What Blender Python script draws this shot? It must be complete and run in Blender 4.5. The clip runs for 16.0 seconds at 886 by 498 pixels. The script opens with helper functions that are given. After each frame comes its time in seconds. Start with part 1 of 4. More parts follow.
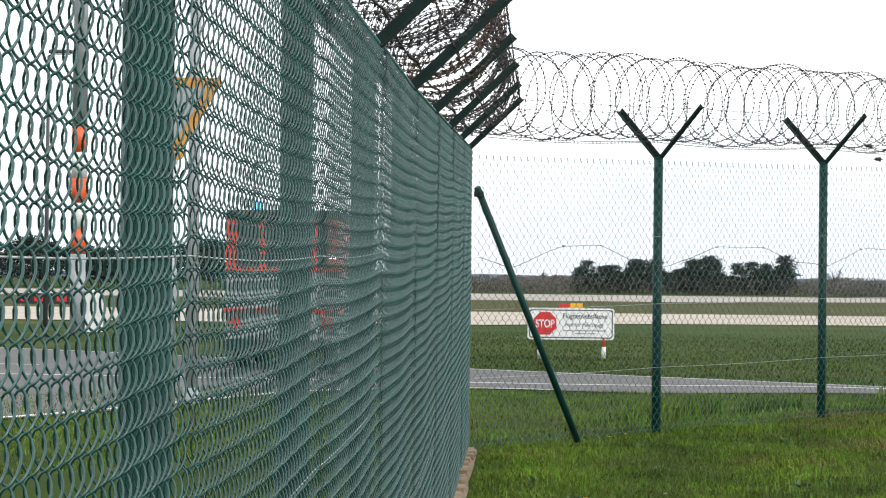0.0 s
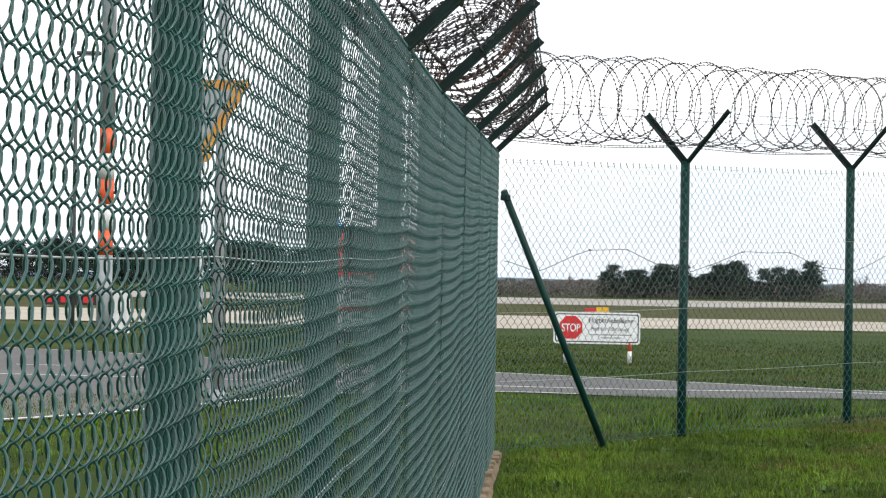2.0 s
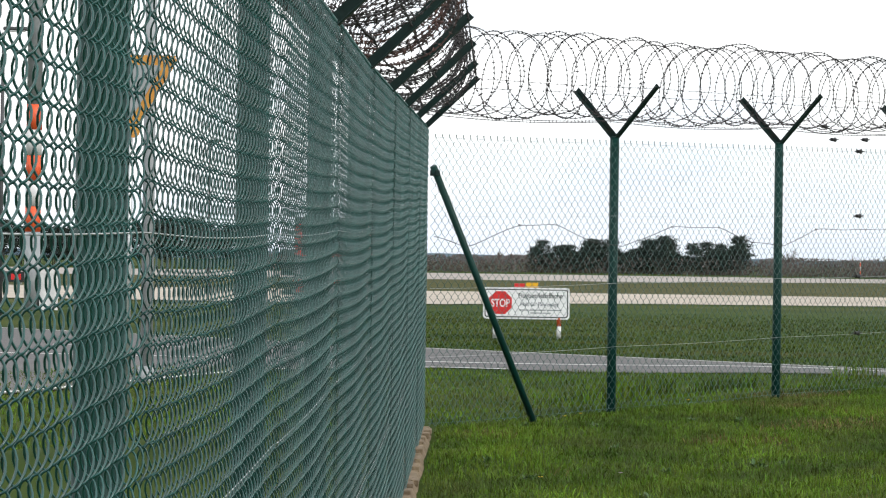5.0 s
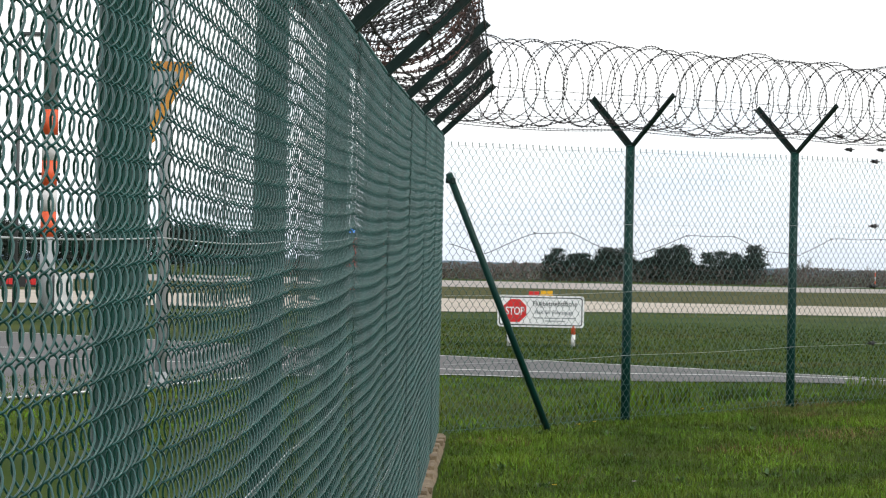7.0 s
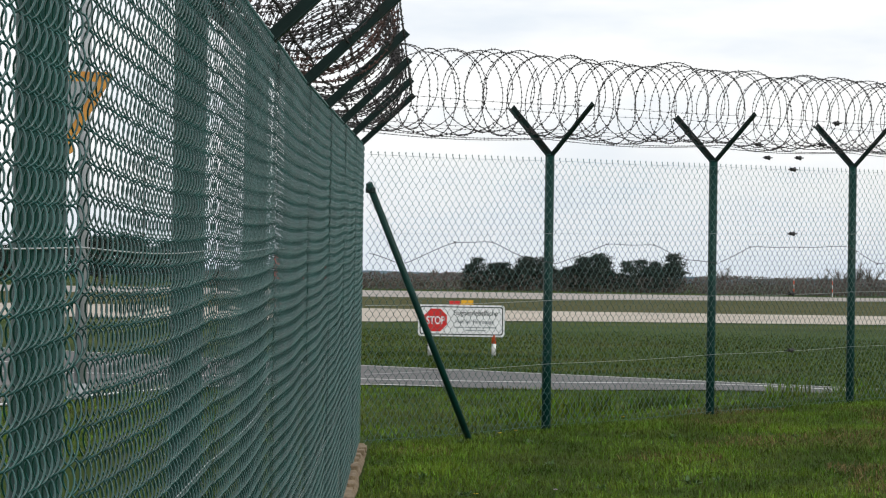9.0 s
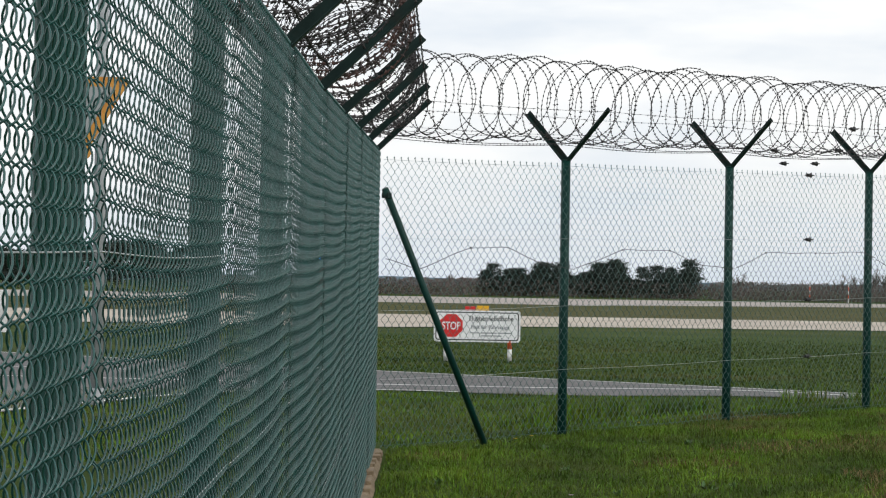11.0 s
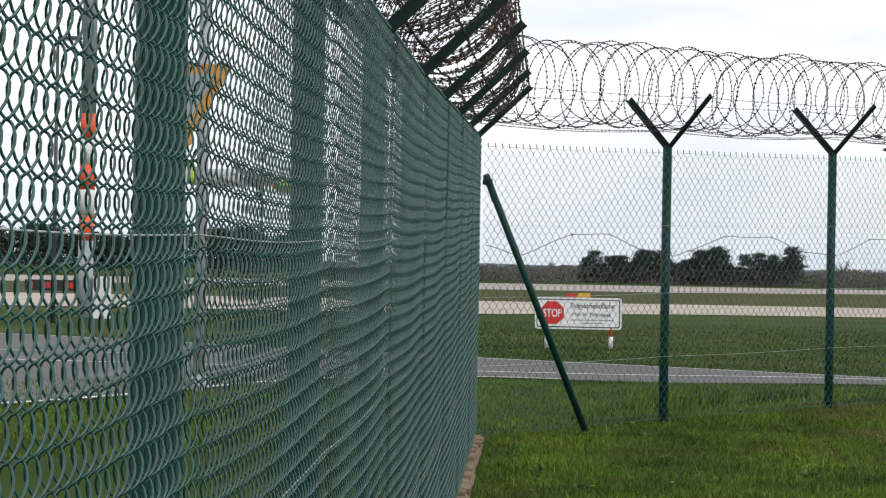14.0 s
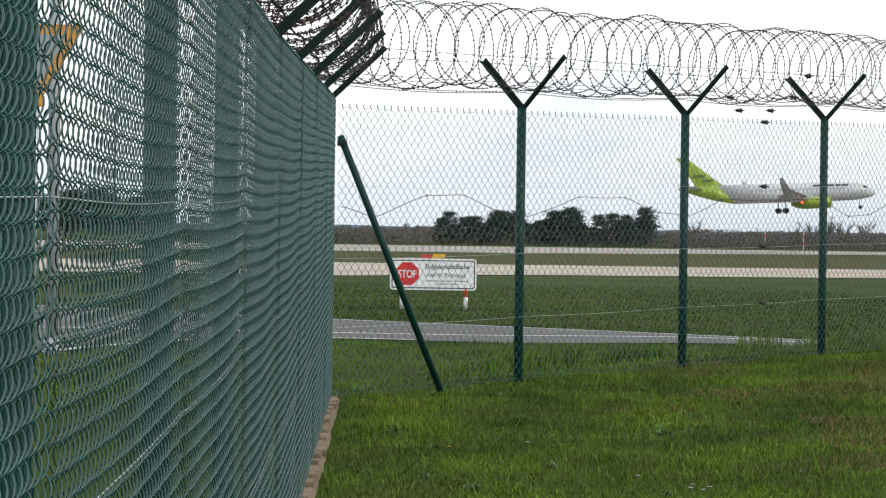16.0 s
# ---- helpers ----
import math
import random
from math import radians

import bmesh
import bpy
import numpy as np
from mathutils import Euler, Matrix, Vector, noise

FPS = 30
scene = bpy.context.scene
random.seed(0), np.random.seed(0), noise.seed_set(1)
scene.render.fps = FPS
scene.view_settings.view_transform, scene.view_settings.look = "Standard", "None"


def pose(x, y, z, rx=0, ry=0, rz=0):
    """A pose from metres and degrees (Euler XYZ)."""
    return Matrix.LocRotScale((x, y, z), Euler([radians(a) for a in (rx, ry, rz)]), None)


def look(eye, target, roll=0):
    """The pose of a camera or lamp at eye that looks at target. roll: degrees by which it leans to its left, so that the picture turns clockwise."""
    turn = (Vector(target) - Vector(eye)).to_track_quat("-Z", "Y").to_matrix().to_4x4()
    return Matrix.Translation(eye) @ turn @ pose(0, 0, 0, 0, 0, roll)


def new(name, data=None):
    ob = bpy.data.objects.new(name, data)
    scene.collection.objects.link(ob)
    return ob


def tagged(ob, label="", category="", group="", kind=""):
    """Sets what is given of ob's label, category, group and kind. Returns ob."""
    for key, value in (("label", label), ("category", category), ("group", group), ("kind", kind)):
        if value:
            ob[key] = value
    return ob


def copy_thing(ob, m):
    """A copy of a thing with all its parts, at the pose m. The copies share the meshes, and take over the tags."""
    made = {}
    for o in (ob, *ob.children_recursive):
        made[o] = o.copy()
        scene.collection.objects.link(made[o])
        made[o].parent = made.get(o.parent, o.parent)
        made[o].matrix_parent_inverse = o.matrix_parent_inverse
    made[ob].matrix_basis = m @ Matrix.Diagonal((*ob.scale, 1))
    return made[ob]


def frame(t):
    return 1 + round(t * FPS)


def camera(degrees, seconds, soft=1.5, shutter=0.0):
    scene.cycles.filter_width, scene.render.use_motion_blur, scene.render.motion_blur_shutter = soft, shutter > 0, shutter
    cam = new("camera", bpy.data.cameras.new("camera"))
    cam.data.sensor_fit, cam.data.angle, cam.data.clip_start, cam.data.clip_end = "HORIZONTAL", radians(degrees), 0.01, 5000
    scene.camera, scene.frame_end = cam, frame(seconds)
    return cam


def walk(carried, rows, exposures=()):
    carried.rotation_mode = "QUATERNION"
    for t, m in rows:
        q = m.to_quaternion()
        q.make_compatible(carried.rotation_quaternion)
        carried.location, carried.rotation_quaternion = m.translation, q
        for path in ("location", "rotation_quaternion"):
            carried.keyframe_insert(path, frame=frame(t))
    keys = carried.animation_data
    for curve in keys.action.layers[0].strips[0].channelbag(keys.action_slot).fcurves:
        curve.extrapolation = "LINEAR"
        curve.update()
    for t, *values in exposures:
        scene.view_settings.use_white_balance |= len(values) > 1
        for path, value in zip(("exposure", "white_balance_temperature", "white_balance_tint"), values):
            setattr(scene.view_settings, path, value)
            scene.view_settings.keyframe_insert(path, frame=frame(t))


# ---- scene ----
# the camera: hand-held beside the fence, hardly moving, with a long lens
cam = camera(2 * math.degrees(math.atan(784 / 4500)), 16.0, soft=1.15)
PATH = [
    (0, (0.5568, -3.9145, 1.4401), (-0.1763, 16.0705, 1.6896), 0.658),
    (0.5, (0.5591, -3.9278, 1.4388), (-0.2363, 16.0538, 1.7539), 0.603),
    (1, (0.5634, -3.9227, 1.4399), (-0.2136, 16.0602, 1.7203), 0.507),
    (1.5, (0.5644, -3.9332, 1.4374), (-0.2647, 16.0475, 1.7270), 0.481),
    (2, (0.5579, -3.9305, 1.4383), (-0.3827, 16.0455, 1.7116), 1.001),
    (2.5, (0.5519, -3.9311, 1.4397), (-0.3486, 16.0456, 1.7841), 1.365),
    (3, (0.5524, -3.9054, 1.4387), (-0.2822, 16.0741, 1.7883), 1.331),
    (3.5, (0.5461, -3.9118, 1.4352), (-0.5089, 16.0592, 1.6536), 0.878),
    (4, (0.5515, -3.9030, 1.4355), (-0.8847, 16.0448, 1.5855), 0.662),
    (4.5, (0.5520, -3.8966, 1.4390), (-0.9590, 16.0460, 1.5381), 0.891),
    (5, (0.5530, -3.8945, 1.4376), (0.1716, 16.1016, 1.5285), 0.829),
    (7.5, (0.5455, -3.9227, 1.4366), (-0.0254, 16.0681, 1.6372), 1.408),
    (8, (0.5418, -3.9103, 1.4358), (-0.0248, 16.0794, 1.7393), 1.779),
    (8.5, (0.5540, -3.9335, 1.4396), (0.1535, 16.0598, 1.7703), 0.913),
    (9, (0.5496, -3.9123, 1.4342), (0.6771, 16.0859, 1.6700), 0.891),
    (9.5, (0.5448, -3.9180, 1.4328), (0.5958, 16.0799, 1.7229), 1.177),
    (12, (0.5551, -3.9203, 1.4307), (0.5321, 16.0780, 1.6895), 0.851),
    (12.5, (0.5590, -3.9353, 1.4296), (0.6121, 16.0632, 1.6697), 1.126),
    (13, (0.5567, -3.9389, 1.4288), (0.6187, 16.0600, 1.6369), 1.196),
    (13.5, (0.5568, -3.9038, 1.4273), (0.4817, 16.0948, 1.6559), 1.072),
    (14, (0.5502, -3.9180, 1.4263), (-0.2411, 16.0657, 1.5904), 1.024),
    (14.5, (0.5557, -3.9555, 1.4290), (0.0740, 16.0386, 1.4780), 1.535),
    (15, (0.5533, -3.9254, 1.4278), (0.5762, 16.0745, 1.3963), 1.137),
    (15.5, (0.5589, -3.9195, 1.4256), (0.8655, 16.0776, 1.2755), 1.054),
    (16, (0.5484, -3.8915, 1.4262), (0.9034, 16.1050, 1.3033), 0.807),
]
walk(cam, [(t, look(eye, target, roll)) for t, eye, target, roll in PATH], [(0, 0.3), (2, 0.15), (3.5, 0.1), (5, 0.12), (7.5, -0.05), (9, -0.25), (12.5, -0.3), (14, -0.2), (16, -0.1)])

# ---- world and sun: bright overcast sky ----
SUN_EL, SUN_AZ = radians(36), radians(132)
world = bpy.data.worlds.new("world")
scene.world = world
world.use_nodes = True
wn, wl = world.node_tree.nodes, world.node_tree.links
wn.clear()
w_out = wn.new("ShaderNodeOutputWorld")
w_bg = wn.new("ShaderNodeBackground")
w_sky = wn.new("ShaderNodeTexSky")
w_sky.sky_type, w_sky.sun_disc = "NISHITA", False
w_sky.sun_elevation, w_sky.sun_rotation = SUN_EL, SUN_AZ
w_gain = wn.new("ShaderNodeMix")
w_gain.data_type, w_gain.blend_type = "RGBA", "MULTIPLY"
w_gain.inputs[0].default_value = 1.0
w_gain.inputs[7].default_value = (0.13, 0.13, 0.13, 1)
w_co = wn.new("ShaderNodeTexCoord")
w_map = wn.new("ShaderNodeMapping")
w_map.inputs["Scale"].default_value = (5.0, 5.0, 22.0)
w_noise = wn.new("ShaderNodeTexNoise")
w_noise.inputs["Scale"].default_value = 1.6
w_noise.inputs["Detail"].default_value = 5.0
w_noise.inputs["Roughness"].default_value = 0.55
w_ramp = wn.new("ShaderNodeValToRGB")
w_ramp.color_ramp.elements[0].position, w_ramp.color_ramp.elements[0].color = 0.33, (0.84, 0.89, 0.96, 1)
w_ramp.color_ramp.elements[1].position, w_ramp.color_ramp.elements[1].color = 0.56, (1.06, 1.06, 1.06, 1)
w_mix = wn.new("ShaderNodeMix")
w_mix.data_type = "RGBA"
w_mix.inputs[0].default_value = 0.9
wl.new(w_sky.outputs[0], w_gain.inputs[6])
wl.new(w_co.outputs["Generated"], w_map.inputs["Vector"])
wl.new(w_map.outputs[0], w_noise.inputs["Vector"])
wl.new(w_noise.outputs["Fac"], w_ramp.inputs[0])
wl.new(w_gain.outputs[2], w_mix.inputs[6])
w_sep = wn.new("ShaderNodeSeparateXYZ")
wl.new(w_co.outputs["Generated"], w_sep.inputs[0])
w_low = wn.new("ShaderNodeMapRange")
w_low.inputs[1].default_value, w_low.inputs[2].default_value = -0.01, 0.055
wl.new(w_sep.outputs[2], w_low.inputs[0])
w_haze = wn.new("ShaderNodeMix")
w_haze.data_type = "RGBA"
w_haze.inputs[6].default_value = (0.70, 0.78, 0.90, 1)
wl.new(w_low.outputs[0], w_haze.inputs[0])
wl.new(w_ramp.outputs[0], w_haze.inputs[7])
wl.new(w_haze.outputs[2], w_mix.inputs[7])
wl.new(w_mix.outputs[2], w_bg.inputs[0])
# an overcast sky grows brighter towards the zenith
w_high = wn.new("ShaderNodeMapRange")
w_high.inputs[1].default_value, w_high.inputs[2].default_value = 0.06, 1.0
w_high.inputs[3].default_value, w_high.inputs[4].default_value = 1.22, 1.40
wl.new(w_sep.outputs[2], w_high.inputs[0])
wl.new(w_high.outputs[0], w_bg.inputs[1])
wl.new(w_bg.outputs[0], w_out.inputs[0])

sun = new("sun", bpy.data.lights.new("sun", "SUN"))
sun.data.energy, sun.data.angle, sun.data.color = 1.8, radians(12), (1.0, 0.96, 0.9)
sun.matrix_world = look((0, 0, 0), (-math.sin(SUN_AZ) * math.cos(SUN_EL), -math.cos(SUN_AZ) * math.cos(SUN_EL), -math.sin(SUN_EL)))


# ---- materials ----
def material(name, c1, c2=None, scale=8.0, rough=0.6, metal=0.0, bump=0.0, bump_scale=None, island=0.0, spec=0.5, stretch=(1, 1, 1), c3=None, scale3=0.6, amount3=0.5):
    """Principled surface: two tones mixed by fine noise, a third one in large patches, relief, and a change from piece to piece."""
    m = bpy.data.materials.new(name)
    m.use_nodes = True
    n, l = m.node_tree.nodes, m.node_tree.links
    p = n["Principled BSDF"]
    p.inputs["Roughness"].default_value = rough
    p.inputs["Metallic"].default_value = metal
    p.inputs["Specular IOR Level"].default_value = spec
    co = n.new("ShaderNodeTexCoord")
    mp = n.new("ShaderNodeMapping")
    mp.inputs["Scale"].default_value = stretch
    l.new(co.outputs["Object"], mp.inputs["Vector"])
    c2 = c2 or tuple(v * 0.75 for v in c1)
    nz = n.new("ShaderNodeTexNoise")
    nz.inputs["Scale"].default_value, nz.inputs["Detail"].default_value = scale, 6.0
    l.new(mp.outputs[0], nz.inputs["Vector"])
    ramp = n.new("ShaderNodeValToRGB")
    ramp.color_ramp.elements[0].position, ramp.color_ramp.elements[0].color = 0.35, (*c2, 1)
    ramp.color_ramp.elements[1].position, ramp.color_ramp.elements[1].color = 0.65, (*c1, 1)
    l.new(nz.outputs["Fac"], ramp.inputs[0])
    out = ramp.outputs[0]
    if c3:
        n3 = n.new("ShaderNodeTexNoise")
        n3.inputs["Scale"].default_value, n3.inputs["Detail"].default_value = scale3, 4.0
        l.new(mp.outputs[0], n3.inputs["Vector"])
        r3 = n.new("ShaderNodeValToRGB")
        r3.color_ramp.elements[0].position, r3.color_ramp.elements[0].color = 0.52, (0, 0, 0, 1)
        r3.color_ramp.elements[1].position, r3.color_ramp.elements[1].color = 0.7, (amount3, amount3, amount3, 1)
        l.new(n3.outputs["Fac"], r3.inputs[0])
        mx = n.new("ShaderNodeMix")
        mx.data_type = "RGBA"
        mx.inputs[7].default_value = (*c3, 1)
        l.new(r3.outputs[0], mx.inputs[0])
        l.new(out, mx.inputs[6])
        out = mx.outputs[2]
    if island:
        geo = n.new("ShaderNodeNewGeometry")
        hsv = n.new("ShaderNodeHueSaturation")
        rng = n.new("ShaderNodeMapRange")
        rng.inputs[3].default_value, rng.inputs[4].default_value = 1 - island, 1 + island
        l.new(geo.outputs["Random Per Island"], rng.inputs[0])
        l.new(rng.outputs[0], hsv.inputs["Value"])
        rh = n.new("ShaderNodeMapRange")
        rh.inputs[3].default_value, rh.inputs[4].default_value = 0.5 - island * 0.06, 0.5 + island * 0.03
        l.new(geo.outputs["Random Per Island"], rh.inputs[0])
        l.new(rh.outputs[0], hsv.inputs["Hue"])
        l.new(out, hsv.inputs["Color"])
        out = hsv.outputs[0]
    l.new(out, p.inputs["Base Color"])
    if bump:
        nb = n.new("ShaderNodeTexNoise")
        nb.inputs["Scale"].default_value, nb.inputs["Detail"].default_value = bump_scale or scale * 4, 8.0
        l.new(mp.outputs[0], nb.inputs["Vector"])
        bp = n.new("ShaderNodeBump")
        bp.inputs["Strength"].default_value, bp.inputs["Distance"].default_value = bump, 0.02
        l.new(nb.outputs["Fac"], bp.inputs["Height"])
        l.new(bp.outputs[0], p.inputs["Normal"])
    return m


def glow(name, colour, strength):
    m = bpy.data.materials.new(name)
    m.use_nodes = True
    p = m.node_tree.nodes["Principled BSDF"]
    p.inputs["Base Color"].default_value = (*colour, 1)
    p.inputs["Emission Color"].default_value = (*colour, 1)
    p.inputs["Emission Strength"].default_value = strength
    return m


M_WIRE = material("green_coated_wire", (0.012, 0.082, 0.073), (0.007, 0.050, 0.045), 6, rough=0.32, spec=0.6)
M_POST = material("green_coated_post", (0.003, 0.036, 0.029), (0.002, 0.027, 0.022), 5, rough=0.5, bump=0.05, c3=(0.007, 0.040, 0.034), scale3=1.5, amount3=0.4, spec=0.2)
M_ARM = material("green_painted_angle", (0.006, 0.022, 0.019), (0.004, 0.015, 0.013), 9, rough=0.5, bump=0.1, c3=(0.04, 0.018, 0.010), scale3=6, amount3=0.25, spec=0.2)
M_BARB = material("weathered_barbed_wire", (0.050, 0.046, 0.047), (0.022, 0.020, 0.021), 14, rough=0.5, metal=0.3, c3=(0.065, 0.030, 0.021), scale3=1.4, amount3=0.7, spec=0.3)
M_RUST = material("rusted_barbed_wire", (0.075, 0.034, 0.026), (0.028, 0.022, 0.021), 5, rough=0.85)
M_STEEL = material("galvanised_steel", (0.55, 0.57, 0.57), (0.42, 0.44, 0.44), 20, rough=0.4, metal=0.7)
M_DARK = material("dark_iron", (0.03, 0.03, 0.032), (0.015, 0.015, 0.016), 30, rough=0.6, metal=0.3)
M_CABLE = material("black_cable", (0.02, 0.022, 0.022), (0.014, 0.015, 0.015), 30, rough=0.55)
M_GROUND = material("short_grass_field", (0.037, 0.061, 0.009), (0.020, 0.038, 0.006), 0.14, rough=0.95, bump=0.6, bump_scale=3, c3=(0.090, 0.080, 0.028), scale3=0.055, amount3=0.6, spec=0.05, stretch=(0.3, 1, 1))
M_VERGE = material("worn_olive_grass", (0.066, 0.064, 0.022), (0.042, 0.050, 0.015), 0.08, rough=0.95, spec=0.05, stretch=(0.12, 1, 1), c3=(0.090, 0.074, 0.034), scale3=0.03, amount3=0.6)
M_BLADE = material("grass_blade", (0.098, 0.172, 0.012), (0.032, 0.066, 0.006), 0.9, rough=0.6, island=0.6, spec=0.15, c3=(0.075, 0.070, 0.024), scale3=0.7, amount3=0.6)
M_FIELD = material("field_grass_blade", (0.056, 0.090, 0.010), (0.027, 0.052, 0.006), 0.25, rough=0.7, island=0.35, spec=0.15, c3=(0.12, 0.105, 0.035), scale3=0.28, amount3=0.75, stretch=(0.35, 1, 1))
M_LAMPPOLE = material("dark_grey_lamp_paint", (0.060, 0.064, 0.068), (0.045, 0.048, 0.05), 3, rough=0.6)
M_DRY = material("dry_grass_blade", (0.17, 0.128, 0.056), (0.10, 0.072, 0.032), 3, rough=0.8, island=0.4, spec=0.15)
M_LEAF = material("weed_leaf", (0.050, 0.105, 0.022), (0.03, 0.07, 0.015), 6, rough=0.55, island=0.35)
M_PETAL = material("pale_petal", (0.5, 0.42, 0.5), (0.4, 0.3, 0.42), 30, rough=0.7)
M_YELLOW = material("yellow_petal", (0.6, 0.42, 0.02), (0.5, 0.3, 0.02), 30, rough=0.6)
M_SOIL = material("bare_sandy_soil", (0.20, 0.15, 0.092), (0.11, 0.08, 0.048), 9, rough=0.95, bump=0.8, bump_scale=40)
M_ASPHALT = material("grey_asphalt", (0.088, 0.085, 0.085), (0.066, 0.064, 0.063), 3, rough=0.85, bump=0.25, bump_scale=60, c3=(0.11, 0.106, 0.103), scale3=0.25, amount3=0.7)
M_CONCRETE = material("pale_concrete_pavement", (0.40, 0.35, 0.285), (0.31, 0.27, 0.225), 0.25, rough=0.9, bump=0.1, stretch=(0.3, 1, 1))
M_RUNWAY = material("worn_runway_concrete", (0.32, 0.285, 0.255), (0.25, 0.223, 0.205), 0.15, rough=0.9, stretch=(0.15, 1, 1))
M_LINE = material("white_road_paint", (0.72, 0.72, 0.70), (0.55, 0.55, 0.53), 12, rough=0.7)
M_WHITE = material("white_sign_face", (0.78, 0.79, 0.80), (0.70, 0.71, 0.72), 6, rough=0.35)
M_BLACK = material("black_print", (0.015, 0.015, 0.017), (0.012, 0.012, 0.012), 30, rough=0.5)
M_RED = material("red_sign_face", (0.62, 0.02, 0.02), (0.5, 0.015, 0.015), 8, rough=0.35)
M_ORANGE = material("orange_red_paint", (0.72, 0.11, 0.03), (0.6, 0.08, 0.025), 4, rough=0.55)
M_YELLOWSIGN = material("yellow_sign_face", (0.75, 0.42, 0.01), (0.62, 0.33, 0.01), 8, rough=0.4)
M_ORANGEBORDER = material("faded_orange_border", (0.56, 0.27, 0.04), (0.46, 0.19, 0.03), 8, rough=0.45)
M_GREY = material("grey_paint", (0.30, 0.32, 0.33), (0.24, 0.26, 0.27), 3, rough=0.6)
M_MASTWHITE = material("white_mast_paint", (0.68, 0.68, 0.67), (0.56, 0.56, 0.56), 3, rough=0.6)
# needle green is lifted and greyed: haze over the distance, put into the colour
M_PINE = material("pine_foliage", (0.044, 0.058, 0.047), (0.027, 0.037, 0.033), 0.6, rough=0.9, island=0.45, spec=0.1)
M_SCRUB = material("bare_scrub_twigs", (0.150, 0.126, 0.114), (0.105, 0.090, 0.084), 0.3, rough=0.95, island=0.2, spec=0.05, c3=(0.052, 0.060, 0.042), scale3=0.09, amount3=0.6)
M_BARK = material("grey_bark", (0.11, 0.085, 0.065), (0.06, 0.048, 0.038), 4, rough=0.95, bump=0.4)
# blue-grey of the hill is distance haze painted into its base colour
M_HILL = material("haze_tinted_wooded_hill", (0.14, 0.19, 0.23), (0.10, 0.15, 0.19), 0.01, rough=1.0, spec=0.0)
M_PLANE = material("white_aircraft_paint", (0.50, 0.51, 0.53), (0.45, 0.46, 0.48), 0.3, rough=0.35)
M_LIME = material("lime_green_aircraft_paint", (0.26, 0.36, 0.025), (0.21, 0.30, 0.02), 0.3, rough=0.4)
M_LIMEDARK = material("dark_green_marking", (0.10, 0.15, 0.03), (0.08, 0.12, 0.025), 0.5, rough=0.4)
M_MARK = material("slate_grey_marking", (0.10, 0.12, 0.15), (0.08, 0.10, 0.12), 0.5, rough=0.4)
M_WING = material("grey_wing_paint", (0.33, 0.34, 0.36), (0.27, 0.28, 0.30), 0.5, rough=0.4, metal=0.2)
M_RUBBER = material("black_rubber", (0.02, 0.02, 0.02), (0.014, 0.014, 0.014), 8, rough=0.8)
M_GLASSDARK = material("dark_window_glass", (0.02, 0.025, 0.03), (0.015, 0.018, 0.02), 2, rough=0.08, spec=0.7)
M_TRUCK = material("fire_red_vehicle_paint", (0.68, 0.035, 0.02), (0.6, 0.03, 0.018), 3, rough=0.3)
M_BEACON = glow("red_beacon_light", (1.0, 0.10, 0.03), 2.5)
M_BLUE = glow("blue_flashing_light", (0.05, 0.25, 1.0), 5.0)
M_HEAD = glow("headlight", (1.0, 0.98, 0.9), 6.0)


# ---- mesh helpers ----
def part(name, bm, mat, parent=None, label="", smooth=False):
    """One mesh object from a bmesh, under a thing or a part."""
    me = bpy.data.meshes.new(name)
    bm.to_mesh(me)
    bm.free()
    me.materials.append(mat)
    if smooth:
        me.polygons.foreach_set("use_smooth", [True] * len(me.polygons))
    ob = new(name, me)
    ob.parent = parent
    if label:
        ob["label"] = label
    return ob


def raw(name, verts, faces, mat, parent=None, label="", smooth=False):
    """One mesh object from arrays."""
    me = bpy.data.meshes.new(name)
    me.from_pydata([tuple(v) for v in verts], [], faces)
    me.materials.append(mat)
    if smooth:
        me.polygons.foreach_set("use_smooth", [True] * len(me.polygons))
    ob = new(name, me)
    ob.parent = parent
    if label:
        ob["label"] = label
    return ob


def bulk(name, verts, loops, sizes, mat, parent=None, label="", smooth=False):
    """One big mesh from numpy arrays: vertices, corner indices and face sizes."""
    me = bpy.data.meshes.new(name)
    me.vertices.add(len(verts))
    me.vertices.foreach_set("co", np.asarray(verts, np.float32).ravel())
    me.loops.add(len(loops))
    me.loops.foreach_set("vertex_index", np.asarray(loops, np.int32))
    me.polygons.add(len(sizes))
    starts = np.concatenate(([0], np.cumsum(sizes)[:-1])).astype(np.int32)
    me.polygons.foreach_set("loop_start", starts)
    me.update(calc_edges=True)
    me.materials.append(mat)
    if smooth:
        me.polygons.foreach_set("use_smooth", [True] * len(me.polygons))
    ob = new(name, me)
    ob.parent = parent
    if label:
        ob["label"] = label
    return ob


def empty(name, m, label, category, group="", kind=""):
    ob = new(name)
    ob.empty_display_size = 0.1
    ob.matrix_world = m
    return tagged(ob, label, category, group, kind)


def box(bm, x0, y0, z0, x1, y1, z1, bevel=0.0, m=None):
    r = bmesh.ops.create_cube(bm, size=1.0)
    mat = Matrix.Translation(((x0 + x1) / 2, (y0 + y1) / 2, (z0 + z1) / 2)) @ Matrix.Diagonal((x1 - x0, y1 - y0, z1 - z0, 1))
    bmesh.ops.transform(bm, matrix=(m or Matrix()) @ mat, verts=r["verts"])
    if bevel:
        es = list({e for v in r["verts"] for e in v.link_edges})
        bmesh.ops.bevel(bm, geom=es, offset=bevel, segments=2, affect="EDGES", profile=0.6)


